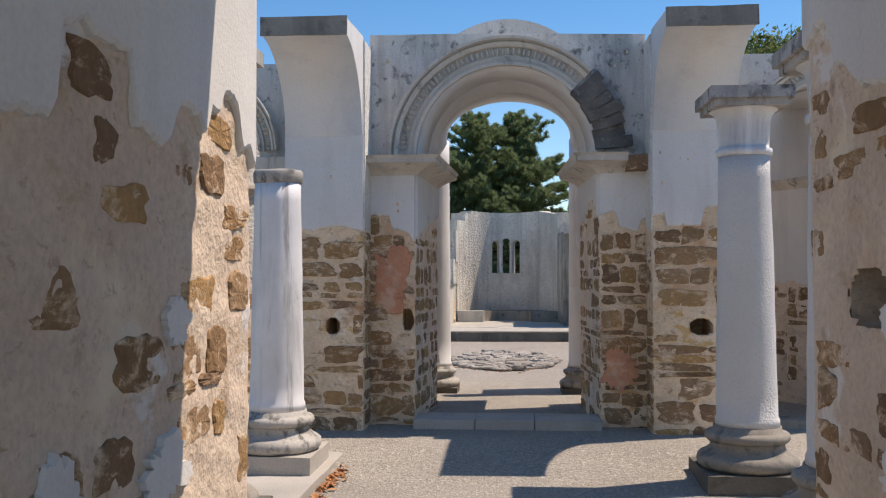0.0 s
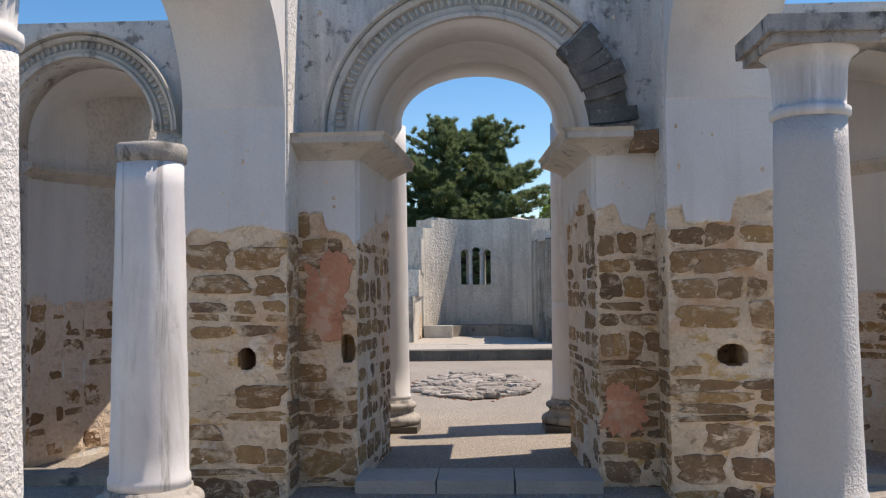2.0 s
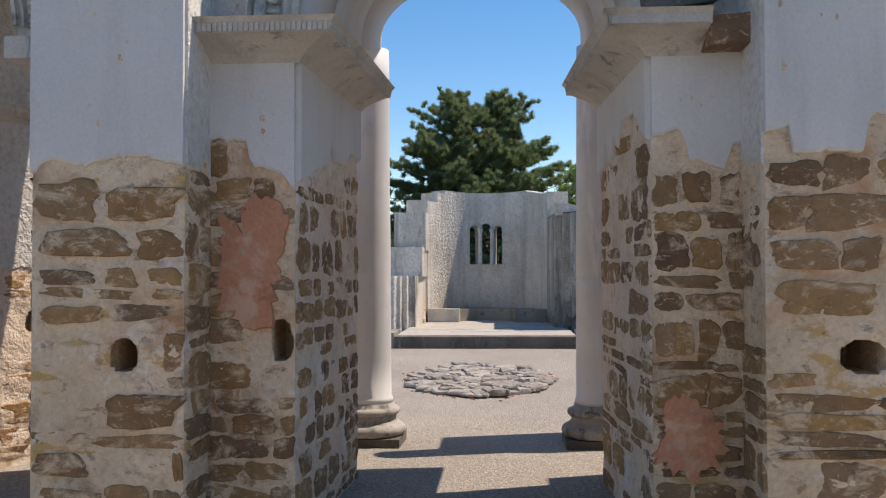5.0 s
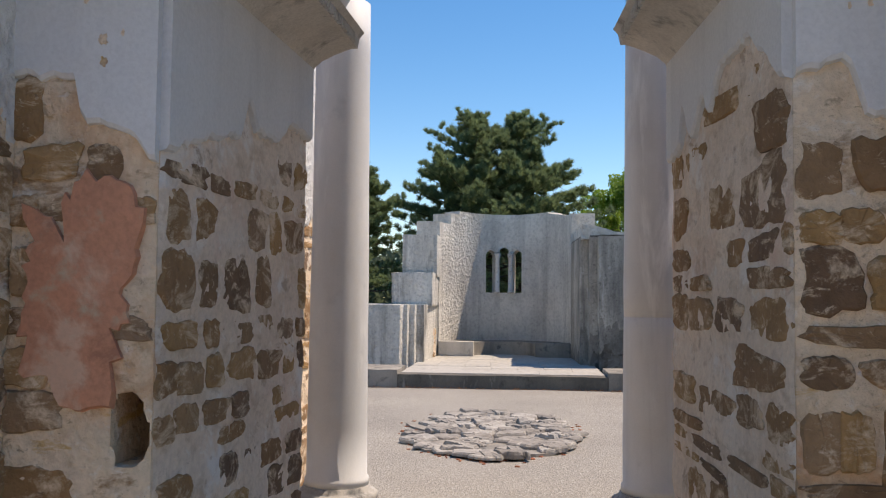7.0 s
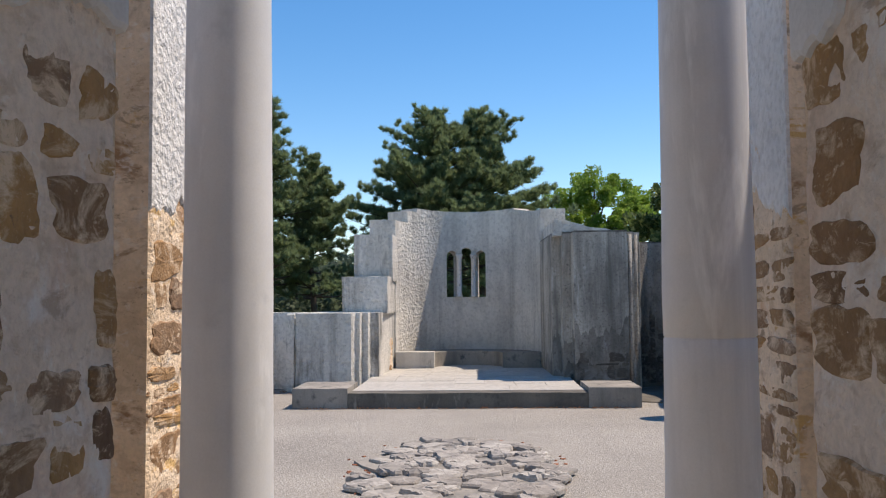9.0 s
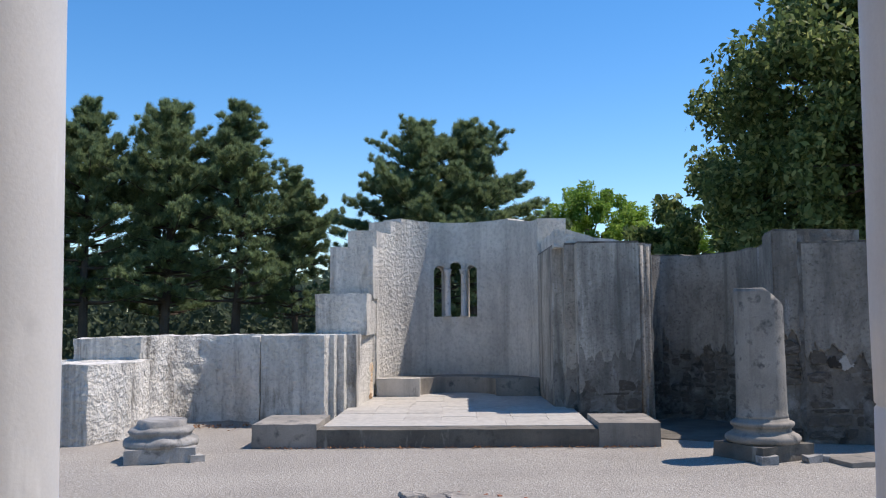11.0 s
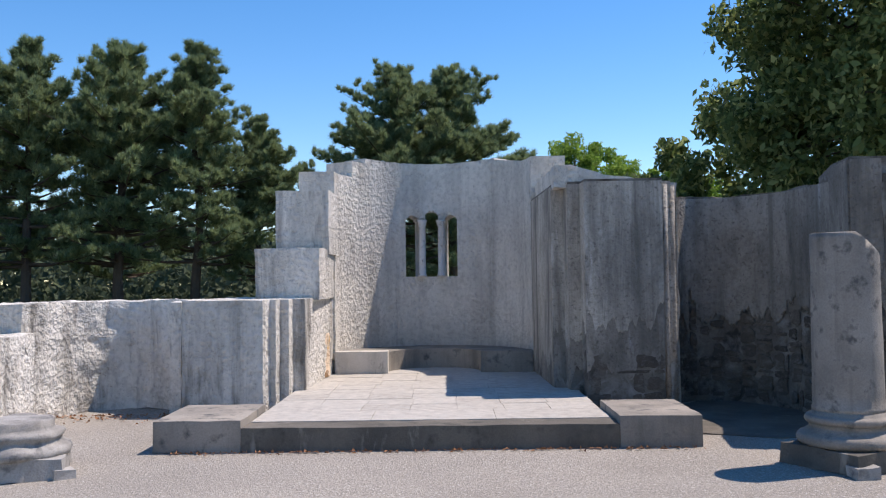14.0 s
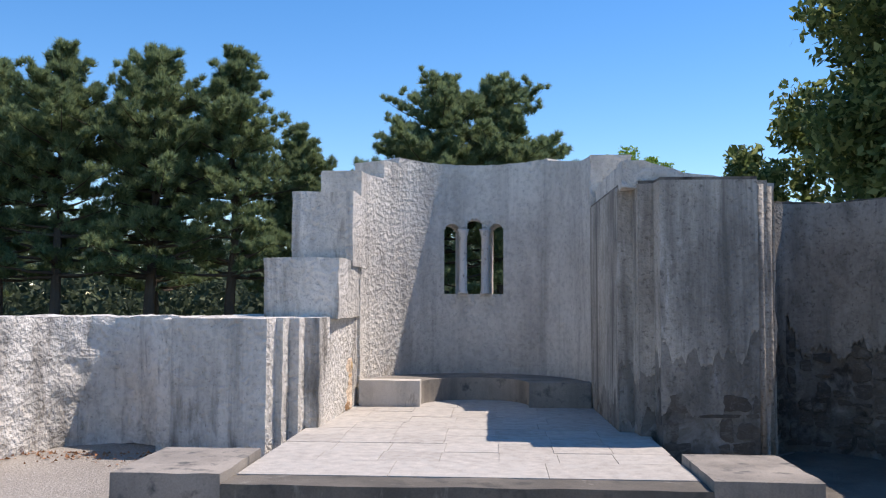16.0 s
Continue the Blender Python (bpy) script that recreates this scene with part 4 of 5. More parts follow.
    setting("step_bay_" + tag, bm, KERB, "low grey stone step before the side bay", "step")
    # low return wall behind the door passage
    poly = [(-2.1, 3.0), (-1.28, 3.0), (-1.28, 3.8), (-2.1, 3.8)]
    bm = bmesh.new()
    prism(bm, mirror(poly, side), 0, 3.3)
    w = setting("wall_rotunda_" + tag, bm, MORTAR, "broken stone wall end with pebbled plaster above", "wall")
    a, b = ((-1.28, 3.0), (-1.28, 3.8)) if side < 0 else ((1.28, 3.8), (1.28, 3.0))
    masonry(w, a, b, 0, 1.9, 70 + side, 0.1)
    coat("plaster_coat", w, a, b, 1.9, 3.3, 70 + side, PLASTER_ROUGH, 0.1)


side_bay(-1)
side_bay(1)


def threshold():
    th = tagged(new("step_door"), "three white marble slabs as door threshold", "step", kind="structure")
    th.matrix_world = LOC
    for x0, x1 in ((-0.87, -0.3), (-0.29, 0.25), (0.26, 0.87)):
        bm = bmesh.new()
        box(bm, x0, x1, -0.15, 0.3, 0, 0.17)
        soft(bm, 0.012, 2, 0.004, 3)
        part("slab", bm, SLAB, th)


threshold()


def spalls():
    """Small places where the plaster has chipped away."""
    rnd = random.Random(12)
    for name, u0, u1, v, z0, z1, k in (("wall_pilaster_north", -2.0, -1.37, -0.3, 2.0, 2.75, 7), ("wall_pilaster_south", 1.37, 2.0, -0.3, 2.25, 2.75, 5), ("wall_door_pier_north", -1.28, -0.92, 0.05, 2.1, 2.36, 4), ("wall_door_pier_south", 0.92, 1.28, 0.05, 2.2, 2.36, 3), ("wall_west_arch", -1.2, 1.25, 0.1, 3.5, 3.78, 9)):
        w = bpy.data.objects[name]
        for i in range(k):
            a = rnd.uniform(0.01, 0.03)
            patch("chipped_spot", w, (rnd.uniform(u0, u1), v, rnd.uniform(z0, z1)), (0, -1, 0), a, a * rnd.uniform(0.8, 2.0), 20 + i, MORTAR, 0.002)


spalls()


# ---- columns inside the door ----
for side in (-1, 1):
    th = thing("column", pose(side * 0.915, 2.87, 0), "tall smooth white column on a moulded base inside the door", "column", "columns inside the door")
    bm = bmesh.new()
    plinth(bm, 0.27, 0, 0.12)
    part("plinth", bm, KERB_DARK, th)
    bm = bmesh.new()
    z1 = attic(bm, 0.178, 0.12, 0.85)
    part("base", bm, MARBLE_OLD, th)
    bm = bmesh.new()
    prof = [(0.178 - 0.02 * i / 10, z1 + 0.05 + (3.22 - z1 - 0.05) * i / 10) for i in range(11)]
    if side > 0:
        prof = sorted(prof + [(0.171, 1.362), (0.167, 1.366), (0.167, 1.369), (0.171, 1.373)], key=lambda p: p[1])
    lathe(bm, [(0.188, z1), (0.188, z1 + 0.04)] + prof, 44, 0.003)
    part("shaft", bm, MARBLE, th)


# ---- the apse ----
def platform():
    th = tagged(new("platform"), "low raised floor of pale stone slabs before the apse", "platform", kind="structure")
    th.matrix_world = LOC
    bm = bmesh.new()
    box(bm, -1.83, 1.56, 12.2, 12.55, 0, 0.215)
    soft(bm, 0.012, 2, 0.008, 4)
    part("kerb", bm, KERB_DARK, th, "dark weathered stone kerb")
    for x0, x1 in ((-2.62, -1.835), (1.565, 2.3)):
        bm = bmesh.new()
        box(bm, x0, x1, 12.2, 13.3, 0, 0.285)
        soft(bm, 0.014, 2, 0.008, 4)
        part("end_block", bm, KERB, th, "weathered stone end block")
    bm = bmesh.new()
    box(bm, -1.83, 1.56, 12.5, 17.2, 0, 0.2)
    prism(bm, [(-0.18 + 1.5 * math.cos(math.pi * i / 20), 17.15 + 1.5 * math.sin(math.pi * i / 20)) for i in range(21)], 0, 0.2)
    part("bed", bm, SLAB, th)
    bm2 = bmesh.new()
    box(bm2, -0.5, 0.5, -0.5, 0.5, 0, 0.018)
    me = mesh_of("slab", bm2, FLOOR_SLAB)
    rnd = random.Random(5)
    v = 12.56
    while v < 17.9:
        h = 0.62 if v < 13.1 else 0.46
        h = min(h, 18.0 - v)
        u = -1.82
        while u < 1.5:
            w = min(rnd.uniform(0.9, 1.25) if v < 13.1 else rnd.uniform(0.46, 0.5), 1.55 - u)
            if w > 0.08:
                piece("slab", me, th, pose(u + w / 2, v + h / 2, 0.2 + rnd.uniform(-0.002, 0.002), 0, 0, 0) @ Matrix.Diagonal((w - 0.004, h - 0.004, 1, 1)))
            u += w
        v += h


platform()


def ring_poly(uc, vc, r0, r1, a0, a1, n=24):
    pts = [(uc + r0 * math.cos(radians(a0 + (a1 - a0) * i / n)), vc + r0 * math.sin(radians(a0 + (a1 - a0) * i / n))) for i in range(n + 1)]
    pts += [(uc + r1 * math.cos(radians(a1 + (a0 - a1) * i / n)), vc + r1 * math.sin(radians(a1 + (a0 - a1) * i / n))) for i in range(n + 1)]
    return pts


AC, AV, AR = -0.18, 17.05, 1.42


def apse():
    """The curved wall with three round-headed lights."""
    bm = bmesh.new()
    lights = [(-0.53, 0.135), (-0.225, 0.14), (0.08, 0.135)]
    n = 220
    zs = 1.59

    def top(u, a):
        if a > 150:
            return 3.12
        if a > 138:
            return 3.36
        if a < 48:
            return 3.3 + 0.1 * max(0, (a - 20) / 28)
        return 3.43 + 0.04 * math.cos(radians(a * 2)) + 0.012 * noise.noise(Vector((a * 0.3, 0, 0)))
    cols = []
    for i in range(n + 1):
        a = 180 * i / n
        c, s = math.cos(radians(a)), math.sin(radians(a))
        cols.append((AC + AR * c, AV + AR * s, AC + 1.92 * c, AV + 1.92 * s, a))
    def strip(p, q, z0, z1, zz0=None, zz1=None):
        zz0 = z0 if zz0 is None else zz0
        zz1 = z1 if zz1 is None else zz1
        a = [bm.verts.new(k) for k in ((p[0], p[1], z0), (p[2], p[3], z0), (p[2], p[3], z1), (p[0], p[1], z1))]
        b = [bm.verts.new(k) for k in ((q[0], q[1], zz0), (q[2], q[3], zz0), (q[2], q[3], zz1), (q[0], q[1], zz1))]
        for k in range(4):
            bm.faces.new((a[k], a[(k + 1) % 4], b[(k + 1) % 4], b[k]))
        bm.faces.new(a)
        bm.faces.new(b[::-1])
    for p, q in zip(cols, cols[1:]):
        um = (p[0] + q[0]) / 2
        am = (p[4] + q[4]) / 2
        t, t0, t1 = top(um, am), top(p[0], p[4]), top(q[0], q[4])
        if abs(t0 - t1) > 0.1:
            t0 = t1 = t
        inside = [w for w in lights if abs(um - w[0]) < w[1] * 0.74] if 45 < am < 135 else []
        if inside:
            w = inside[0]
            dx = abs(um - w[0]) / (w[1] * 0.76)
            head = (2.54 if w[1] > 0.137 else 2.46) + 0.11 * math.sqrt(max(0, 1 - dx * dx))
            strip(p, q, 0, zs)
            strip(p, q, head, t0, head, t1)
        else:
            strip(p, q, 0, t0, 0, t1)
    bmesh.ops.remove_doubles(bm, verts=bm.verts, dist=0.0005)
    w = setting("wall_apse", bm, APSE, "curved grey plaster apse wall with three narrow window openings", "wall")
    for u in (-0.378, -0.072):
        bm = bmesh.new()
        v = AV + math.sqrt(AR * AR - (u - AC) ** 2) + 0.1
        lathe(bm, [(0.072, 0), (0.072, 0.03), (0.058, 0.045), (0.054, 0.4), (0.052, 0.8), (0.066, 0.82), (0.075, 0.87), (0.085, 0.9)], 20, 0.002)
        bm.transform(Matrix.Translation((u, v - 0.13, zs)))
        part("colonnette", bm, PLASTER_OLD, w, "small round window shaft")
    for uc, r in lights:
        for k in range(7):
            a = radians(15 + 25 * k)
            v = AV + math.sqrt(AR * AR - (uc - AC) ** 2) - 0.012
            b2 = bmesh.new()
            box(b2, 0.0, 0.075, -0.003, 0.02, -0.016, 0.016)
            soft(b2, 0.004, 1)
            st = part("arch_stone", b2, APSE, w)
            st.matrix_basis = Matrix.Translation((uc + 0.125 * math.cos(a), v, 2.5 + 0.125 * math.sin(a))) @ Matrix.Rotation(-a, 4, "Y")
    bm = bmesh.new()
    prism(bm, ring_poly(AC, AV, 0.66, AR - 0.004, 2, 178), 0.2, 0.5)
    box(bm, AC + 0.66, AC + AR - 0.02, 16.88, AV + 0.04, 0.2, 0.52)
    bench = setting("bench_apse", bm, KERB, "curved stone bench along the apse wall", "bench")
    bm = bmesh.new()
    box(bm, AC - AR + 0.02, AC - 0.66, 16.86, AV + 0.04, 0.2, 0.53)
    soft(bm, 0.012, 2, 0.006, 4)
    # Paler material than the bench, in place of sunlight that misses this block.
    part("end_block", bm, TRIM, bench, "end block toned pale and warm to look sunlit")
    # shoulders beside the apse
    bm = bmesh.new()
    box(bm, -2.1, AC - AR + 0.01, 17.0, 17.6, 0, 3.1)
    soft(bm, 0.02, 2, 0.012, 4)
    setting("wall_shoulder_north", bm, APSE, "plastered wall end beside the apse", "wall")
    bm = bmesh.new()
    box(bm, AC + AR - 0.01, 1.7, 17.15, 17.7, 0, 3.12)
    soft(bm, 0.02, 2, 0.012, 4)
    setting("wall_shoulder_south", bm, APSE, "plastered wall end beside the apse", "wall")


apse()


def block(name, poly, z0, z1, mat, label, width=0.03, jit=0.02):
    bm = bmesh.new()
    prism(bm, poly, z0, z1)
    soft(bm, width, 2, jit, 5)
    return setting(name, bm, mat, label, "wall")


# narrow upright beside the low wall, with a slot between
block("wall_rib_north", [(-3.26, 14.72), (-3.1, 14.66), (-3.1, 15.2), (-3.26, 15.2)], 0, 1.31, APSE_ROUGH, "narrow upright rib of the plaster wall", 0.02, 0.012)
# stepped north wall of the choir
block("wall_choir_north", [(-3.05, 14.52), (-2.1, 14.45), (-2.05, 14.62), (-1.98, 14.6), (-1.96, 14.78), (-1.86, 14.78), (-1.84, 14.98), (-1.7, 15.0), (-1.62, 17.1), (-3.05, 17.1)], 0, 1.32, APSE_ROUGH, "thick pebbled plaster wall broken off at waist height", 0.03, 0.009)
block("wall_choir_north_step", [(-2.42, 15.55), (-1.6, 15.5), (-1.6, 17.1), (-2.42, 17.1)], 1.3, 1.96, APSE_ROUGH, "higher broken step of the plaster wall", 0.06, 0.014)
block("wall_choir_north_top", [(-2.32, 16.4), (-1.68, 16.4), (-1.66, 16.3), (-1.58, 16.3), (-1.56, 17.1), (-2.32, 17.1)], 1.9, 2.78, APSE_ROUGH, "highest broken step of the plaster wall", 0.035, 0.012)


def run_of_wall(name, inner, thick, height, mat, label):
    """A wall along a line of plan points; its inner face is that line."""
    out = []
    for i, p in enumerate(inner):
        a, b = Vector(inner[max(i - 1, 0)]), Vector(inner[min(i + 1, len(inner) - 1)])
        d = (b - a).normalized()
        out.append((p[0] + d.y * thick, p[1] - d.x * thick))
    return block(name, inner + out[::-1], 0, height, mat, label, 0.035, 0.03)


def curve(pts, n=6):
    """Catmull-Rom through plan points."""
    res = []
    q = [pts[0]] + pts + [pts[-1]]
    for i in range(1, len(q) - 2):
        for k in range(n):
            t = k / n
            res.append(tuple(0.5 * ((2 * q[i][j]) + (-q[i - 1][j] + q[i + 1][j]) * t + (2 * q[i - 1][j] - 5 * q[i][j] + 4 * q[i + 1][j] - q[i + 2][j]) * t * t + (-q[i - 1][j] + 3 * q[i][j] - 3 * q[i + 1][j] + q[i + 2][j]) * t ** 3) for j in (0, 1)))
    return res + [pts[-1]]


run_of_wall("wall_niche_north", curve([(-3.0, 14.9), (-3.3, 15.0), (-3.75, 15.2), (-4.15, 15.1), (-4.4, 14.75), (-4.5, 14.3), (-4.62, 13.9)])[::-1], -0.75, 1.32, APSE_ROUGH, "low curved pebbled plaster wall")
block("wall_stub_north", [(-4.75, 12.45), (-4.5, 13.1), (-4.52, 14.1), (-6.4, 14.2), (-6.4, 12.7), (-5.3, 12.3)], 0, 1.0, APSE_ROUGH, "low stub of broken plaster wall", 0.1, 0.025)

block("wall_niche_north_end", [(-4.6, 13.95), (-4.5, 14.3), (-4.5, 15.5), (-5.6, 15.4), (-5.6, 13.95)], 0, 1.31, APSE_ROUGH, "end of the low pebbled plaster wall")

# south wall of the choir and the round wall
NICHE = [(2.72, 14.73), (2.8, 15.02), (3.08, 15.2), (3.55, 15.0), (3.9, 14.4), (4.0, 13.6), (3.96, 13.1)]
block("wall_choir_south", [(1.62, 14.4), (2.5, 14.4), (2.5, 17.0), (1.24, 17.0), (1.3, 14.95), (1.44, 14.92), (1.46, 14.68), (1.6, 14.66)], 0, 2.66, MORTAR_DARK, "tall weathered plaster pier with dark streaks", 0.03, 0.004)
bm = bmesh.new()
prism(bm, [(1.3, 2.6), (2.46, 2.6), (2.46, 2.67), (1.9, 2.75), (1.5, 2.87), (1.3, 2.86)], 0, 2.3)
bm.transform(Matrix.Translation((0, 17.02, 0)) @ Matrix.Rotation(radians(90), 4, "X"))
soft(bm, 0.03, 2, 0.02, 5)
setting("wall_choir_south_core", bm, APSE_ROUGH, "rough sloping broken top of the plaster pier", "wall")
for u, v, r in ((2.55, 14.5, 0.035), (2.67, 14.67, 0.04)):
    bm = bmesh.new()
    lathe(bm, [(r, 0), (r, 0.9), (r * 0.97, 1.8), (r, 2.6)], 18, 0.006)
    bm.transform(Matrix.Translation((u, v, 0)))
    setting("trim_rib_south", bm, APSE_STREAKED, "narrow rounded plaster rib beside the pier", "rib")
block("wall_rebate_south", [(2.5, 14.52), (2.62, 14.52), (2.62, 14.72), (2.75, 14.72), (2.75, 15.6), (2.5, 15.6)], 0, 2.64, APSE_STREAKED, "narrow stepped edge of the pier")
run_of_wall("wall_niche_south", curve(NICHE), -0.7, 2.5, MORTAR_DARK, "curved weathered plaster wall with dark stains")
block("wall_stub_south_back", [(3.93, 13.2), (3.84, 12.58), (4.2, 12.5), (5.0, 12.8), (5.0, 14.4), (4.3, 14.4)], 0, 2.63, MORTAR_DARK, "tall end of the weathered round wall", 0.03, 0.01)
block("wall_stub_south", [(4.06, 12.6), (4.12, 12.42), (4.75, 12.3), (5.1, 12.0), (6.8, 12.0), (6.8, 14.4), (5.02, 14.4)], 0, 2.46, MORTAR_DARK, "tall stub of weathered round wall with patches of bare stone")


masonry(bpy.data.objects["wall_choir_north"], (-1.9, 14.9), (-1.62, 16.6), 0.22, 0.42, 150, 0.2, 0.8, 0.03, (0.06, 0.22))


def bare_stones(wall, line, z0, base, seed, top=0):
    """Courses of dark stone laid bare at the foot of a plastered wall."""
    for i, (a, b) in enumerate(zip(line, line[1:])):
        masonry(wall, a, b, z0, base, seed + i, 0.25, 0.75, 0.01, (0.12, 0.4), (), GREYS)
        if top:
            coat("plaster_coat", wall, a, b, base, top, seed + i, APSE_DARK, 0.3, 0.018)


# Thin dark sheet laid where the wall's shade falls, shade put into its colour.
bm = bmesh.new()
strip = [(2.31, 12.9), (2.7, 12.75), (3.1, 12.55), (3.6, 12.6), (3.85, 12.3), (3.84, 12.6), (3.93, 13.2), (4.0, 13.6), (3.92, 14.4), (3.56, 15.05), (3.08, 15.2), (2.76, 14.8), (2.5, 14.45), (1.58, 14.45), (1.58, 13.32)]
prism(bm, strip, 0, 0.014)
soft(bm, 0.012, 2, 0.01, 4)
setting("ground_soil", bm, GROUND_SHADE, "dark sheet with the round wall's shade put into its colour", "soil")

pier = bpy.data.objects["wall_choir_south"]
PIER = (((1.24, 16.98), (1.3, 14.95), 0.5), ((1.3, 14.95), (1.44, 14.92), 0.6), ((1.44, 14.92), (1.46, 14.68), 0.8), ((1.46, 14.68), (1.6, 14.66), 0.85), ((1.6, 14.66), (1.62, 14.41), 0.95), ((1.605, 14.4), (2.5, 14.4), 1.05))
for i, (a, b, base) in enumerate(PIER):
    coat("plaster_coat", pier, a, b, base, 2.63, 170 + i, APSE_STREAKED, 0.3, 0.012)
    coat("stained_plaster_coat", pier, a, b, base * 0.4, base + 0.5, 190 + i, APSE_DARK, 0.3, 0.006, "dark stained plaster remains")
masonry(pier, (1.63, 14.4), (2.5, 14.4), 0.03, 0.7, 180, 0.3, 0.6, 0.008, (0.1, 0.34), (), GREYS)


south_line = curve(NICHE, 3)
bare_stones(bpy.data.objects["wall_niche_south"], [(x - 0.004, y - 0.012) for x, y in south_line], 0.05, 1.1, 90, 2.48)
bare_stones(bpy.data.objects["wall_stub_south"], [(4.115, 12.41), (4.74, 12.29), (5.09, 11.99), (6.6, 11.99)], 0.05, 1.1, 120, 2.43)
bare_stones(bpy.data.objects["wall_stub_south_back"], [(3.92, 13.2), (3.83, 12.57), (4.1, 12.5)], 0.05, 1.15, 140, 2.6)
# No recess here: a near-black patch stands for the shade inside a hole.
patch("broken_hole", bpy.data.objects["wall_stub_south"], (4.42, 12.36, 0.97), (-0.19, -0.98, 0), 0.13, 0.15, 4.2, HOLE_SHADE, 0.024, "flat dark patch painted as the shade inside a hole")
patch("pale_stone", bpy.data.objects["wall_stub_south"], (4.58, 12.33, 0.99), (-0.19, -0.98, 0), 0.17, 0.17, 6.1, SLAB, 0.026, "pale bare stone beside the hole")
# ---- stone remains in the round hall ----
def broken_column():
    th = thing("broken_column", pose(3.23, 11.35, 0, 0, 0, 28), "broken weathered marble column with slanting top on a moulded base", "column")
    bm = bmesh.new()
    plinth(bm, 0.37, 0, 0.17, 0.02)
    part("plinth", bm, KERB_DARK, th, "chipped square plinth")
    bm = bmesh.new()
    z1 = attic(bm, 0.25, 0.17, 0.9)
    part("base", bm, KERB, th)
    bm = bmesh.new()
    lathe(bm, [(0.275, z1 - 0.01), (0.275, z1 + 0.03)] + [(0.268 - 0.012 * i / 16, z1 + 0.04 + (1.85 - z1) * i / 16) for i in range(17)], 44, 0.004)
    for v in bm.verts:
        if v.co.z > 1.5:
            lim = 1.85 - 0.2 * max(0, v.co.x * 0.9 - v.co.y * 0.45 + 0.02) / 0.25 + 0.012 * noise.noise(v.co * 11)
            v.co.z = min(v.co.z, lim)
    part("shaft", bm, SHAFT_OLD, th)


def lone_base():
    th = thing("column_base", pose(-3.45, 11.4, 0, 0, 0, 18), "worn grey marble column base lying on the ground", "column base")
    bm = bmesh.new()
    plinth(bm, 0.37, 0, 0.16, 0.03)
    part("plinth", bm, WORN, th)
    bm = bmesh.new()
    lathe(bm, [(0.36, 0.15), (0.4, 0.17), (0.41, 0.2), (0.39, 0.235), (0.345, 0.25), (0.33, 0.28), (0.35, 0.3), (0.36, 0.32), (0.34, 0.35), (0.29, 0.36), (0.275, 0.38), (0.27, 0.43), (0.25, 0.44)], 48, 0.018)
    for v in bm.verts:
        v.co += 0.01 * noise.noise_vector(v.co * 6) + 0.009 * noise.noise_vector(v.co * 21)
    part("base", bm, WORN, th)


broken_column()
lone_base()


def rubble():
    th = thing("stone_foundation", pose(-0.13, 7.5, 0), "round patch of flat rubble stones set in the ground", "foundation")
    rnd = random.Random(3)
    bm = bmesh.new()
    pts = []
    for i in range(30):
        a = 2 * math.pi * i / 30
        k = 1 + 0.5 * noise.noise(Vector((math.cos(a) * 2.4, math.sin(a) * 2.4, 1)))
        pts.append((0.8 * k * math.cos(a), 1.55 * k * math.sin(a)))
    prism(bm, pts, -0.02, 0.028)
    soft(bm, 0.02, 2, 0.012, 3)
    part("mortar_bed", bm, KERB, th)
    for i in range(110):
        a, r = rnd.uniform(0, 2 * math.pi), math.sqrt(rnd.random()) * 0.97
        w, h = rnd.uniform(0.14, 0.46), rnd.uniform(0.12, 0.34)
        z = 0.02
        m = Matrix.Translation((0.9 * r * math.cos(a), 1.72 * r * math.sin(a), z)) @ Matrix.Rotation(rnd.uniform(0, 6.28), 4, "Z") @ Matrix.Rotation(radians(-90 + rnd.uniform(-3, 3)), 4, "X") @ Matrix.Diagonal((w, rnd.uniform(0.02, 0.06), h, 1))
        piece("stone", rnd.choice(RUBBLES), th, m)
    for i in range(220):
        a = rnd.uniform(0, 2 * math.pi)
        r = 0.86 + abs(rnd.gauss(0, 0.12))
        w = rnd.uniform(0.015, 0.055)
        m = Matrix.Translation((0.92 * r * math.cos(a), 1.75 * r * math.sin(a), -0.005)) @ Matrix.Rotation(rnd.uniform(0, 6.28), 4, "Z") @ Matrix.Rotation(radians(-90), 4, "X") @ Matrix.Diagonal((w, 0.014, w * 0.7, 1))
        piece("brick_chip", rnd.choice(CHIPS), th, m)


rubble()


def flat_slab():
    th = thing("stone_slab", pose(4.35, 11.0, 0, 0, 0, 12), "flat grey stone slab lying beside the broken column", "slab")
    bm = bmesh.new()
    box(bm, -0.55, 0.75, -0.3, 0.3, 0, 0.05)
    soft(bm, 0.012, 2, 0.015, 3)
    part("slab", bm, KERB, th)


flat_slab()


def loose_stone(u, v, size, turn, seed, label):
    """A broken lump of stone lying on the ground."""
    th = thing("loose_stone", pose(u, v, 0, 0, 0, turn), label, "stone", "loose stones by the bases")
    bm = bmesh.new()
    box(bm, -size, size, -size * 0.7, size * 0.7, 0, size * 0.9)
    soft(bm, size * 0.3, 2, 0, 2)
    for p in bm.verts:
        p.co += size * 0.35 * noise.noise_vector(p.co * 5 + Vector((seed, 0, 0)))
        p.co.z = max(p.co.z, 0)
    part("stone", bm, WORN, th)


for k, (u, v, size, turn) in enumerate(((3.62, 10.98, 0.09, 20), (3.78, 11.06, 0.07, 70), (3.12, 10.86, 0.1, 5), (-3.0, 11.2, 0.08, 40))):
    loose_stone(u, v, size, turn, k * 3.7, "small broken lump of grey stone beside a column base")


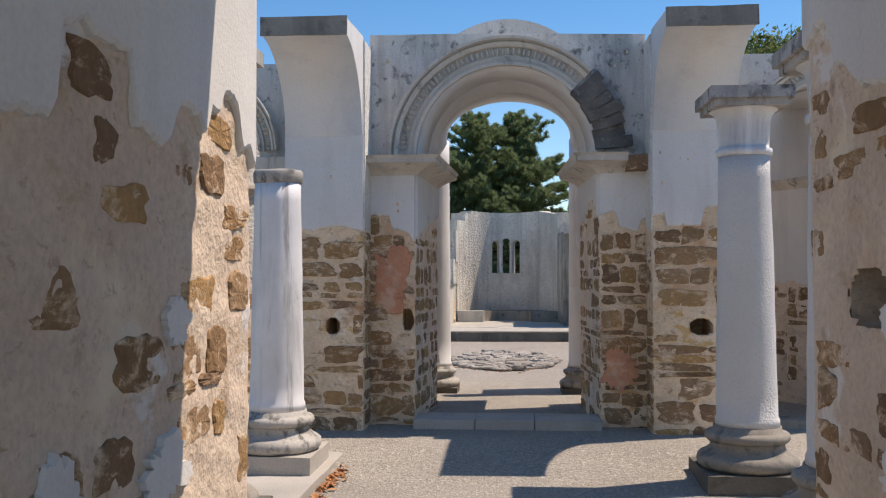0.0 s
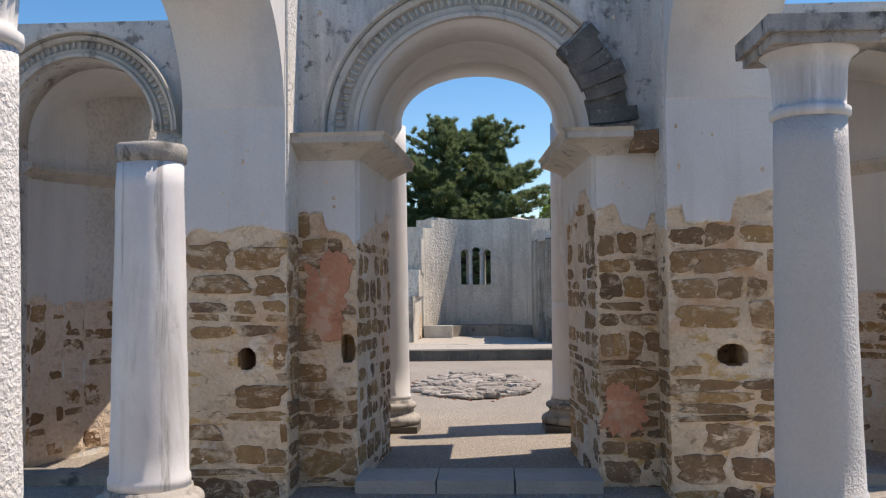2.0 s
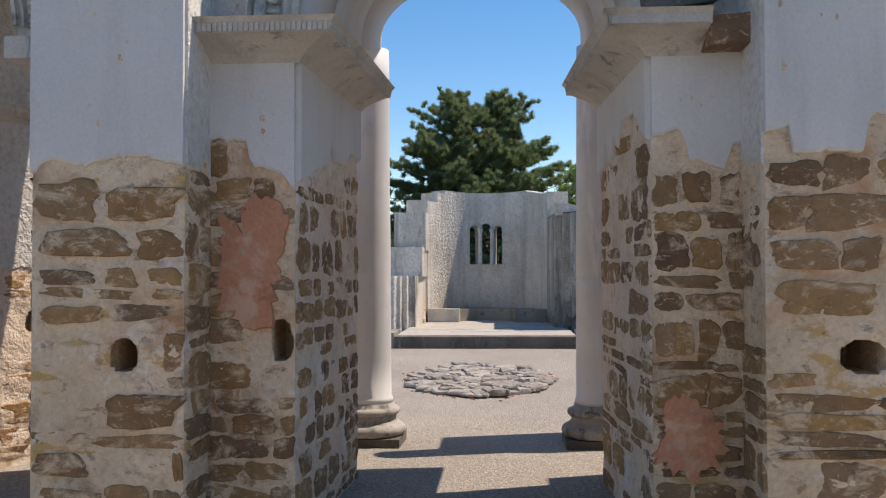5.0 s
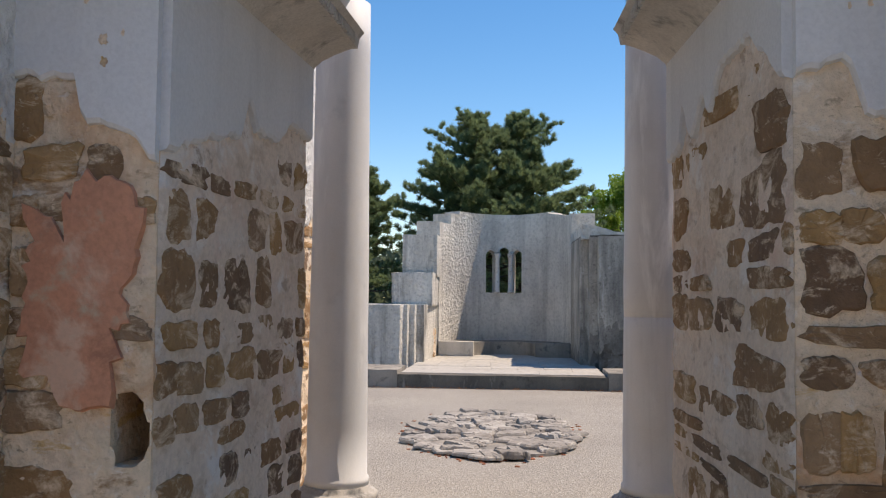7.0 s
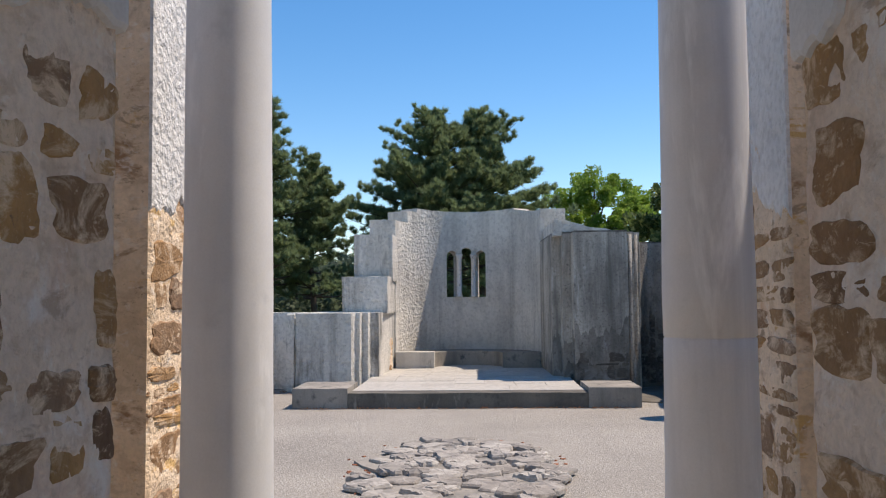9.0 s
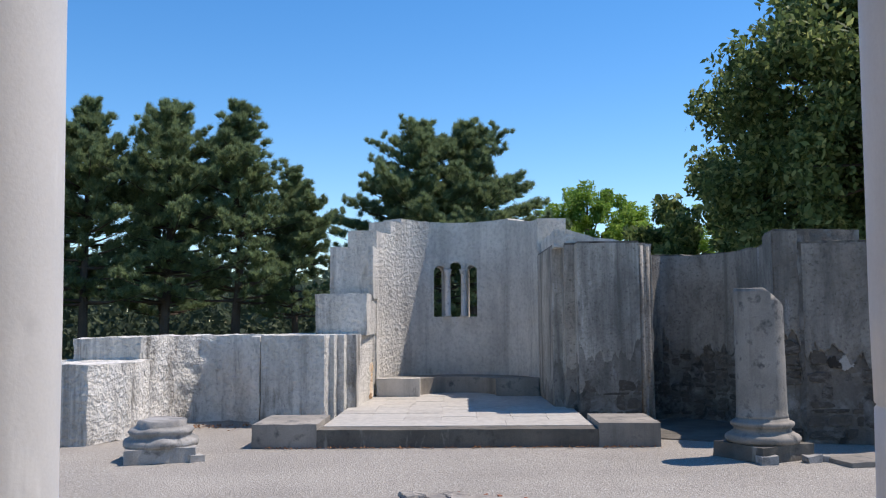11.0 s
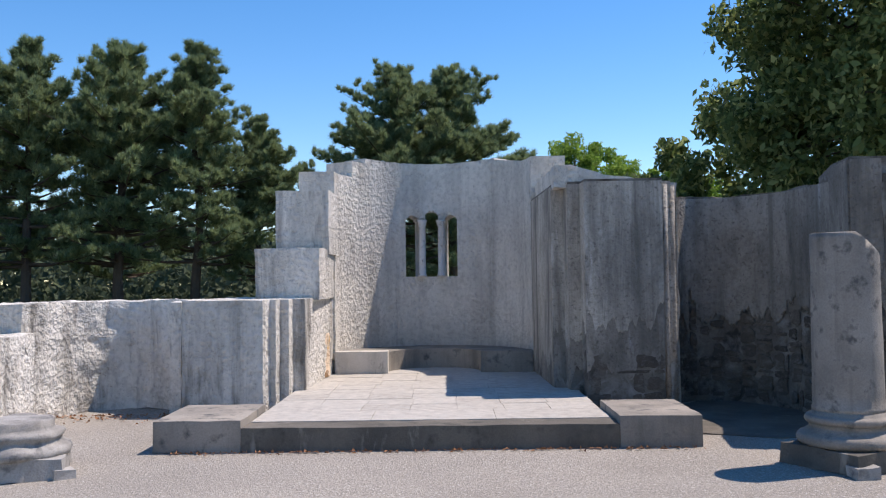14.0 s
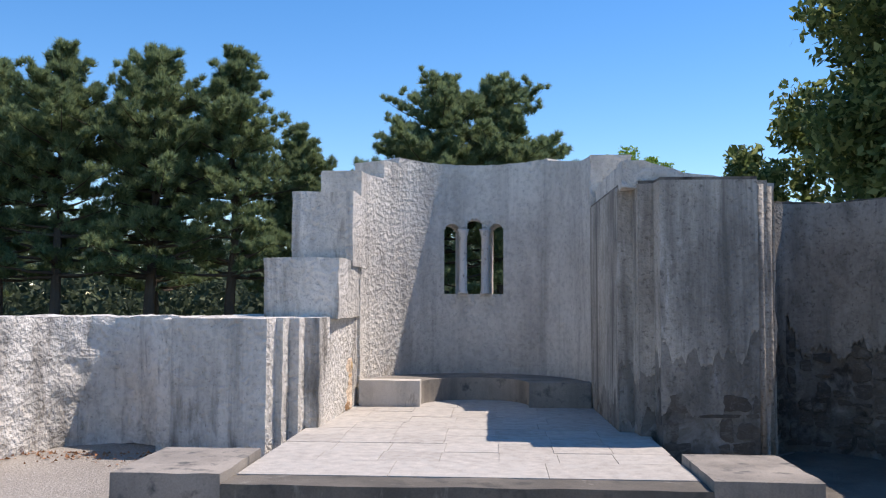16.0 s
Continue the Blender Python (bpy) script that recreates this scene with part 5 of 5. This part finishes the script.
# ---- fallen leaves and brick grit ----
def litter(name, area, count, mat, label, seed, size=(0.02, 0.05)):
    rnd = random.Random(seed)
    vs, fs = [], []
    for _ in range(count):
        u, v = area(rnd)
        s, a = rnd.uniform(*size), rnd.uniform(0, 6.28)
        t = rnd.uniform(-0.015, 0.03)
        k = len(vs)
        for du, dv, dz in ((-s, 0, 0.004), (0, -s * 0.5, 0.004 + abs(t)), (s, 0, 0.004), (0, s * 0.5, 0.01)):
            vs.append((u + du * math.cos(a) - dv * math.sin(a), v + du * math.sin(a) + dv * math.cos(a), 0.008 + dz))
        fs += [(k, k + 1, k + 2), (k, k + 2, k + 3)]
    me = bpy.data.meshes.new(name)
    me.from_pydata(vs, [], fs)
    me.materials.append(mat)
    ob = new(name, me)
    ob.matrix_world = LOC
    tagged(ob, label, "litter", kind="stuff")


litter("dry_leaves", lambda r: (-1.29 + abs(r.gauss(0, 0.05)), -0.5 - abs(r.gauss(0, 0.9))), 700, DRY, "reddish dry leaves and brick crumbs along the slabs", 1)
litter("dry_leaves_step", lambda r: (r.uniform(-0.8, 0.5), 0.18 - abs(r.gauss(0, 0.06))), 300, DRY, "reddish dry leaves before the threshold", 2)
litter("dry_leaves_platform", lambda r: (r.uniform(-2.5, 2.3), 12.17 - abs(r.gauss(0, 0.06))), 260, DRY, "dry leaf crumbs along the platform", 3, (0.01, 0.03))
litter("dry_leaves_wall", lambda r: (r.uniform(-4.5, -2.6), 14.6 - abs(r.gauss(0, 0.25))), 220, DRY, "dry leaf crumbs along the low wall", 4, (0.01, 0.035))


# ---- trees ----
def tube(vs, fs, pts, radii, seg=7):
    base = len(vs)
    for i, p in enumerate(pts):
        d = (Vector(pts[min(i + 1, len(pts) - 1)]) - Vector(pts[max(i - 1, 0)])).normalized()
        x = d.orthogonal().normalized()
        y = d.cross(x)
        for k in range(seg):
            a = 2 * math.pi * k / seg
            vs.append(tuple(Vector(p) + radii[i] * (math.cos(a) * x + math.sin(a) * y)))
    for i in range(len(pts) - 1):
        for k in range(seg):
            a, b = base + i * seg + k, base + i * seg + (k + 1) % seg
            fs.append((a, b, b + seg, a + seg))


def raw(name, vs, fs, mat, parent, label=""):
    me = bpy.data.meshes.new(name)
    me.from_pydata(vs, [], fs)
    me.materials.append(mat)
    ob = new(name, me)
    ob.parent = parent
    return tagged(ob, label)


def pine(height, spread, first, power, seed, label):
    """A pine: whorls of upturned limbs that carry clumps of needle tufts."""
    rnd = random.Random(seed)
    rng = np.random.default_rng(seed)
    th = thing("pine_tree", Matrix.Identity(4), label, "tree", "pines behind the ruin")
    bv, bf, clumps = [], [], []
    lean = rnd.uniform(-0.3, 0.3)

    def stem(z):
        return Vector((lean * (z / height) ** 2, 0.1 * math.sin(z), z))
    tube(bv, bf, [tuple(stem(height * i / 12)) for i in range(13)], [0.2 * (1 - i / 13) + 0.02 for i in range(13)], 9)
    z = first
    while z < height - 0.25:
        f = (z - first) / (height - first)
        reach = spread * (1 - f ** power) * (0.75 + 0.25 * min(1, f * 3)) + 0.12
        turn = rnd.uniform(0, 6.28)
        count = rnd.randint(4, 6)
        for j in range(count):
            a = turn + 2 * math.pi * j / count + rnd.uniform(-0.4, 0.4)
            ln = reach * rnd.choice((rnd.uniform(0.45, 0.8), rnd.uniform(0.75, 1.0), rnd.uniform(0.95, 1.25)))
            up = rnd.uniform(-0.12, 0.16) + 0.6 * f * f * f
            d = Vector((math.cos(a), math.sin(a), up))
            p0 = stem(z + rnd.uniform(-0.15, 0.15))
            side = Vector((-math.sin(a), math.cos(a), 0))
            bend = 0.17 * ln
            pts = [p0 + d * (ln * t) + Vector((0, 0, bend * t * t)) for t in (0, 0.35, 0.7, 1.0)]
            tube(bv, bf, pts, [0.06 * (1 - f) + 0.015, 0.04 * (1 - f) + 0.012, 0.015, 0.006], 5)
            t = 0.25 if f > 0.3 else 0.5
            while t < 1.03:
                for _ in range(3 if t > 0.85 else 5):
                    lat = rnd.gauss(0, 0.2 * ln * (1.2 - t) + 0.07)
                    q = p0 + d * (ln * t + rnd.uniform(-0.15, 0.15)) + side * lat + Vector((0, 0, bend * t * t + rnd.uniform(-0.04, 0.22)))
                    if f > 0.4 or rnd.random() < 0.5:
                        clumps.append((*q, rnd.uniform(0.06, 0.17) * (0.55 if t > 0.85 else 1.0), *(d.normalized() * 0.3 + Vector((0, 0, 0.75)))))
                t += rnd.uniform(0.26, 0.42) / max(ln, 0.5)
        z += rnd.uniform(0.34, 0.52)
    for k in range(9):
        clumps.append((*stem(height - 0.16 * k), 0.02 + 0.026 * k, 0, 0, 1.0))
    c = np.array(clumps)
    tufts, needles = 13, 9
    n = len(c) * tufts
    way = rng.normal(0, 1, (n, 3))
    way /= np.linalg.norm(way, axis=1)[:, None]
    way[:, 2] = np.where(way[:, 2] < -0.3, -way[:, 2], way[:, 2])
    k = np.repeat(np.arange(len(c)), tufts)
    p = c[k, :3] + way * (c[k, 3] * rng.uniform(0.5, 1.1, n))[:, None] * np.array([0.9, 0.9, 1.2])
    m = np.repeat(np.arange(n), needles)
    t = rng.normal(0, 0.5, (len(m), 3)) + c[k, 4:7][m] + way[m] * 0.5
    t /= np.linalg.norm(t, axis=1)[:, None]
    s = np.cross(t, rng.normal(0, 1, (len(m), 3)))
    s *= (0.016 / np.linalg.norm(s, axis=1))[:, None]
    e = t * rng.uniform(0.16, 0.32, len(m))[:, None]
    nv = np.stack([p[m] - s, p[m] + s, p[m] + e], 1).reshape(-1, 3)
    raw("trunk", bv, bf, BARK, th, "brown scaly trunk with bare limbs")
    raw("crown", nv.tolist(), np.arange(len(nv)).reshape(-1, 3).tolist(), NEEDLES, th, "dark green needle crown with gaps")
    return th


PINES = [pine(10.9, 3.8, 3.0, 1.9, 1, "tall dark green pine with bare lower trunk"), pine(10.9, 4.5, 1.8, 2.4, 2, "broad dark green pine with rounded ragged crown"), pine(11.0, 3.7, 3.0, 1.4, 3, "slender pointed dark green pine behind the wall")]


def stand(k, x, y, z, turn, size=1.0, used=[]):
    m = Matrix.Translation((x, y, z)) @ Matrix.Rotation(radians(turn), 4, "Z")
    if k not in used:
        used.append(k)
        PINES[k].matrix_world = m
        PINES[k].scale = (size,) * 3
    else:
        c = copy_thing(PINES[k], m)
        c.scale = (size,) * 3


for row in ((1, 1.75, 51, -0.4, 40, 0.98), (1, 4.4, 52.0, -0.4, 190, 1.0), (2, -13.6, 46, -0.5, 10, 0.92), (2, -11.2, 45, -0.5, 200, 0.95), (0, -8.3, 46, -0.5, 150, 0.99), (2, -5.6, 46.5, -0.5, 80, 0.97), (2, -3.5, 48, -0.5, 260, 0.76), (2, -10.0, 52, -0.6, 300, 0.85), (1, -16.5, 47, -0.3, 70, 0.95), (1, -19.5, 49, -0.3, 140, 0.95)):
    stand(*row)


def broadleaf(name, x, y, z, height, centre, radii, leaf, count, mat, seed, label, clumps=60):
    rnd = random.Random(seed)
    th = new(name)
    th.empty_display_size = 0.3
    th.matrix_world = Matrix.Translation((x, y, z))
    tagged(th, label, "tree")
    bv, bf = [], []
    cz = centre
    tube(bv, bf, [(0, 0, 0), (0.05, 0, cz * 0.4), (0, 0.1, cz * 0.8), (0.1, 0, cz + radii[2] * 0.6)], [0.28, 0.22, 0.16, 0.04], 9)
    cl = []
    while len(cl) < clumps:
        d = Vector((rnd.uniform(-1, 1), rnd.uniform(-1, 1), rnd.uniform(-1, 1)))
        if 0.35 < d.length < 1.0:
            c = Vector((d.x * radii[0], d.y * radii[1], cz + d.z * radii[2]))
            cl.append((c, rnd.uniform(0.13, 0.24) * min(radii)))
            if len(cl) % 3 == 0:
                tube(bv, bf, [(0, 0, cz * 0.75), tuple(c * 0.5 + Vector((0, 0, cz * 0.45))), tuple(c)], [0.07, 0.04, 0.01], 5)
    raw("trunk", bv, bf, BARK, th)
    rng = np.random.default_rng(seed)
    idx = rng.integers(0, len(cl), count)
    cen = np.array([[*c] for c, r in cl])[idx]
    rad = np.array([r for c, r in cl])[idx]
    p = cen + np.clip(rng.normal(0, 1, (count, 3)), -1.5, 1.5) * (rad * 0.48)[:, None]
    a = rng.normal(0, 1, (count, 3))
    a[:, 2] -= 0.4
    a /= np.linalg.norm(a, axis=1)[:, None]
    b = np.cross(a, rng.normal(0, 1, (count, 3)))
    b /= np.linalg.norm(b, axis=1)[:, None]
    s = leaf * rng.uniform(0.6, 1.3, count)[:, None]
    verts = np.stack([p - a * s, p - b * s * 0.5, p + a * s, p + b * s * 0.5], 1).reshape(-1, 3)
    faces = np.arange(count * 4).reshape(-1, 4)
    raw("crown", verts.tolist(), faces.tolist(), mat, th)
    return th


broadleaf("broadleaf_tree", 11.6, 27.0, -0.1, 9.0, 5.2, (4.7, 3.4, 3.5), 0.085, 130000, LEAVES, 5, "large dark green leafy tree beyond the wall", 330)
broadleaf("broadleaf_tree", 10.6, 32.5, -0.2, 7.0, 3.9, (3.6, 2.6, 2.6), 0.1, 30000, LEAVES, 18, "lower dark green leafy tree beyond the wall", 90)
broadleaf("broadleaf_tree", 15.5, 30.5, -0.2, 9.0, 5.2, (4.3, 3.6, 3.6), 0.1, 40000, LEAVES, 8, "large dark green leafy tree beyond the wall", 90)
broadleaf("bright_tree", 11.6, 60.0, -0.6, 9.0, 7.2, (3.3, 3.0, 2.8), 0.09, 36000, LEAVES_BRIGHT, 6, "bright yellow-green leafy tree far off", 80)
broadleaf("bright_tree", 18.0, 62.0, -0.6, 9.0, 6.0, (3.2, 3.0, 2.6), 0.09, 30000, LEAVES_BRIGHT, 7, "bright yellow-green leafy tree far off", 70)


# ---- distant woods, raised to screen the pale horizon from view ----
def far_woods():
    rng = np.random.default_rng(4)
    n = 210000
    ang = rng.uniform(-1.25, 1.25, n)
    d = rng.uniform(66, 95, n)
    h = 7.2 + 0.9 * np.sin(ang * 13) + 0.4 * np.sin(ang * 37 + 1)
    p = np.stack([np.sin(ang) * d, np.cos(ang) * d, -1.5 + rng.random(n) ** 1.3 * np.maximum(h, 0.5)], 1)
    a = rng.normal(0, 1, (n, 3))
    b = rng.normal(0, 1, (n, 3))
    a *= 0.28 / np.linalg.norm(a, axis=1)[:, None]
    b *= 0.2 / np.linalg.norm(b, axis=1)[:, None]
    verts = np.stack([p - a, p - b, p + a, p + b], 1).reshape(-1, 3)
    me = bpy.data.meshes.new("far_woods")
    me.from_pydata(verts.tolist(), [], np.arange(n * 4).reshape(-1, 4).tolist())
    me.materials.append(FAR_NEEDLES)
    tagged(new("far_woods", me), "dark woods in the distance, raised to hide the pale horizon", "woods", kind="stuff")


far_woods()
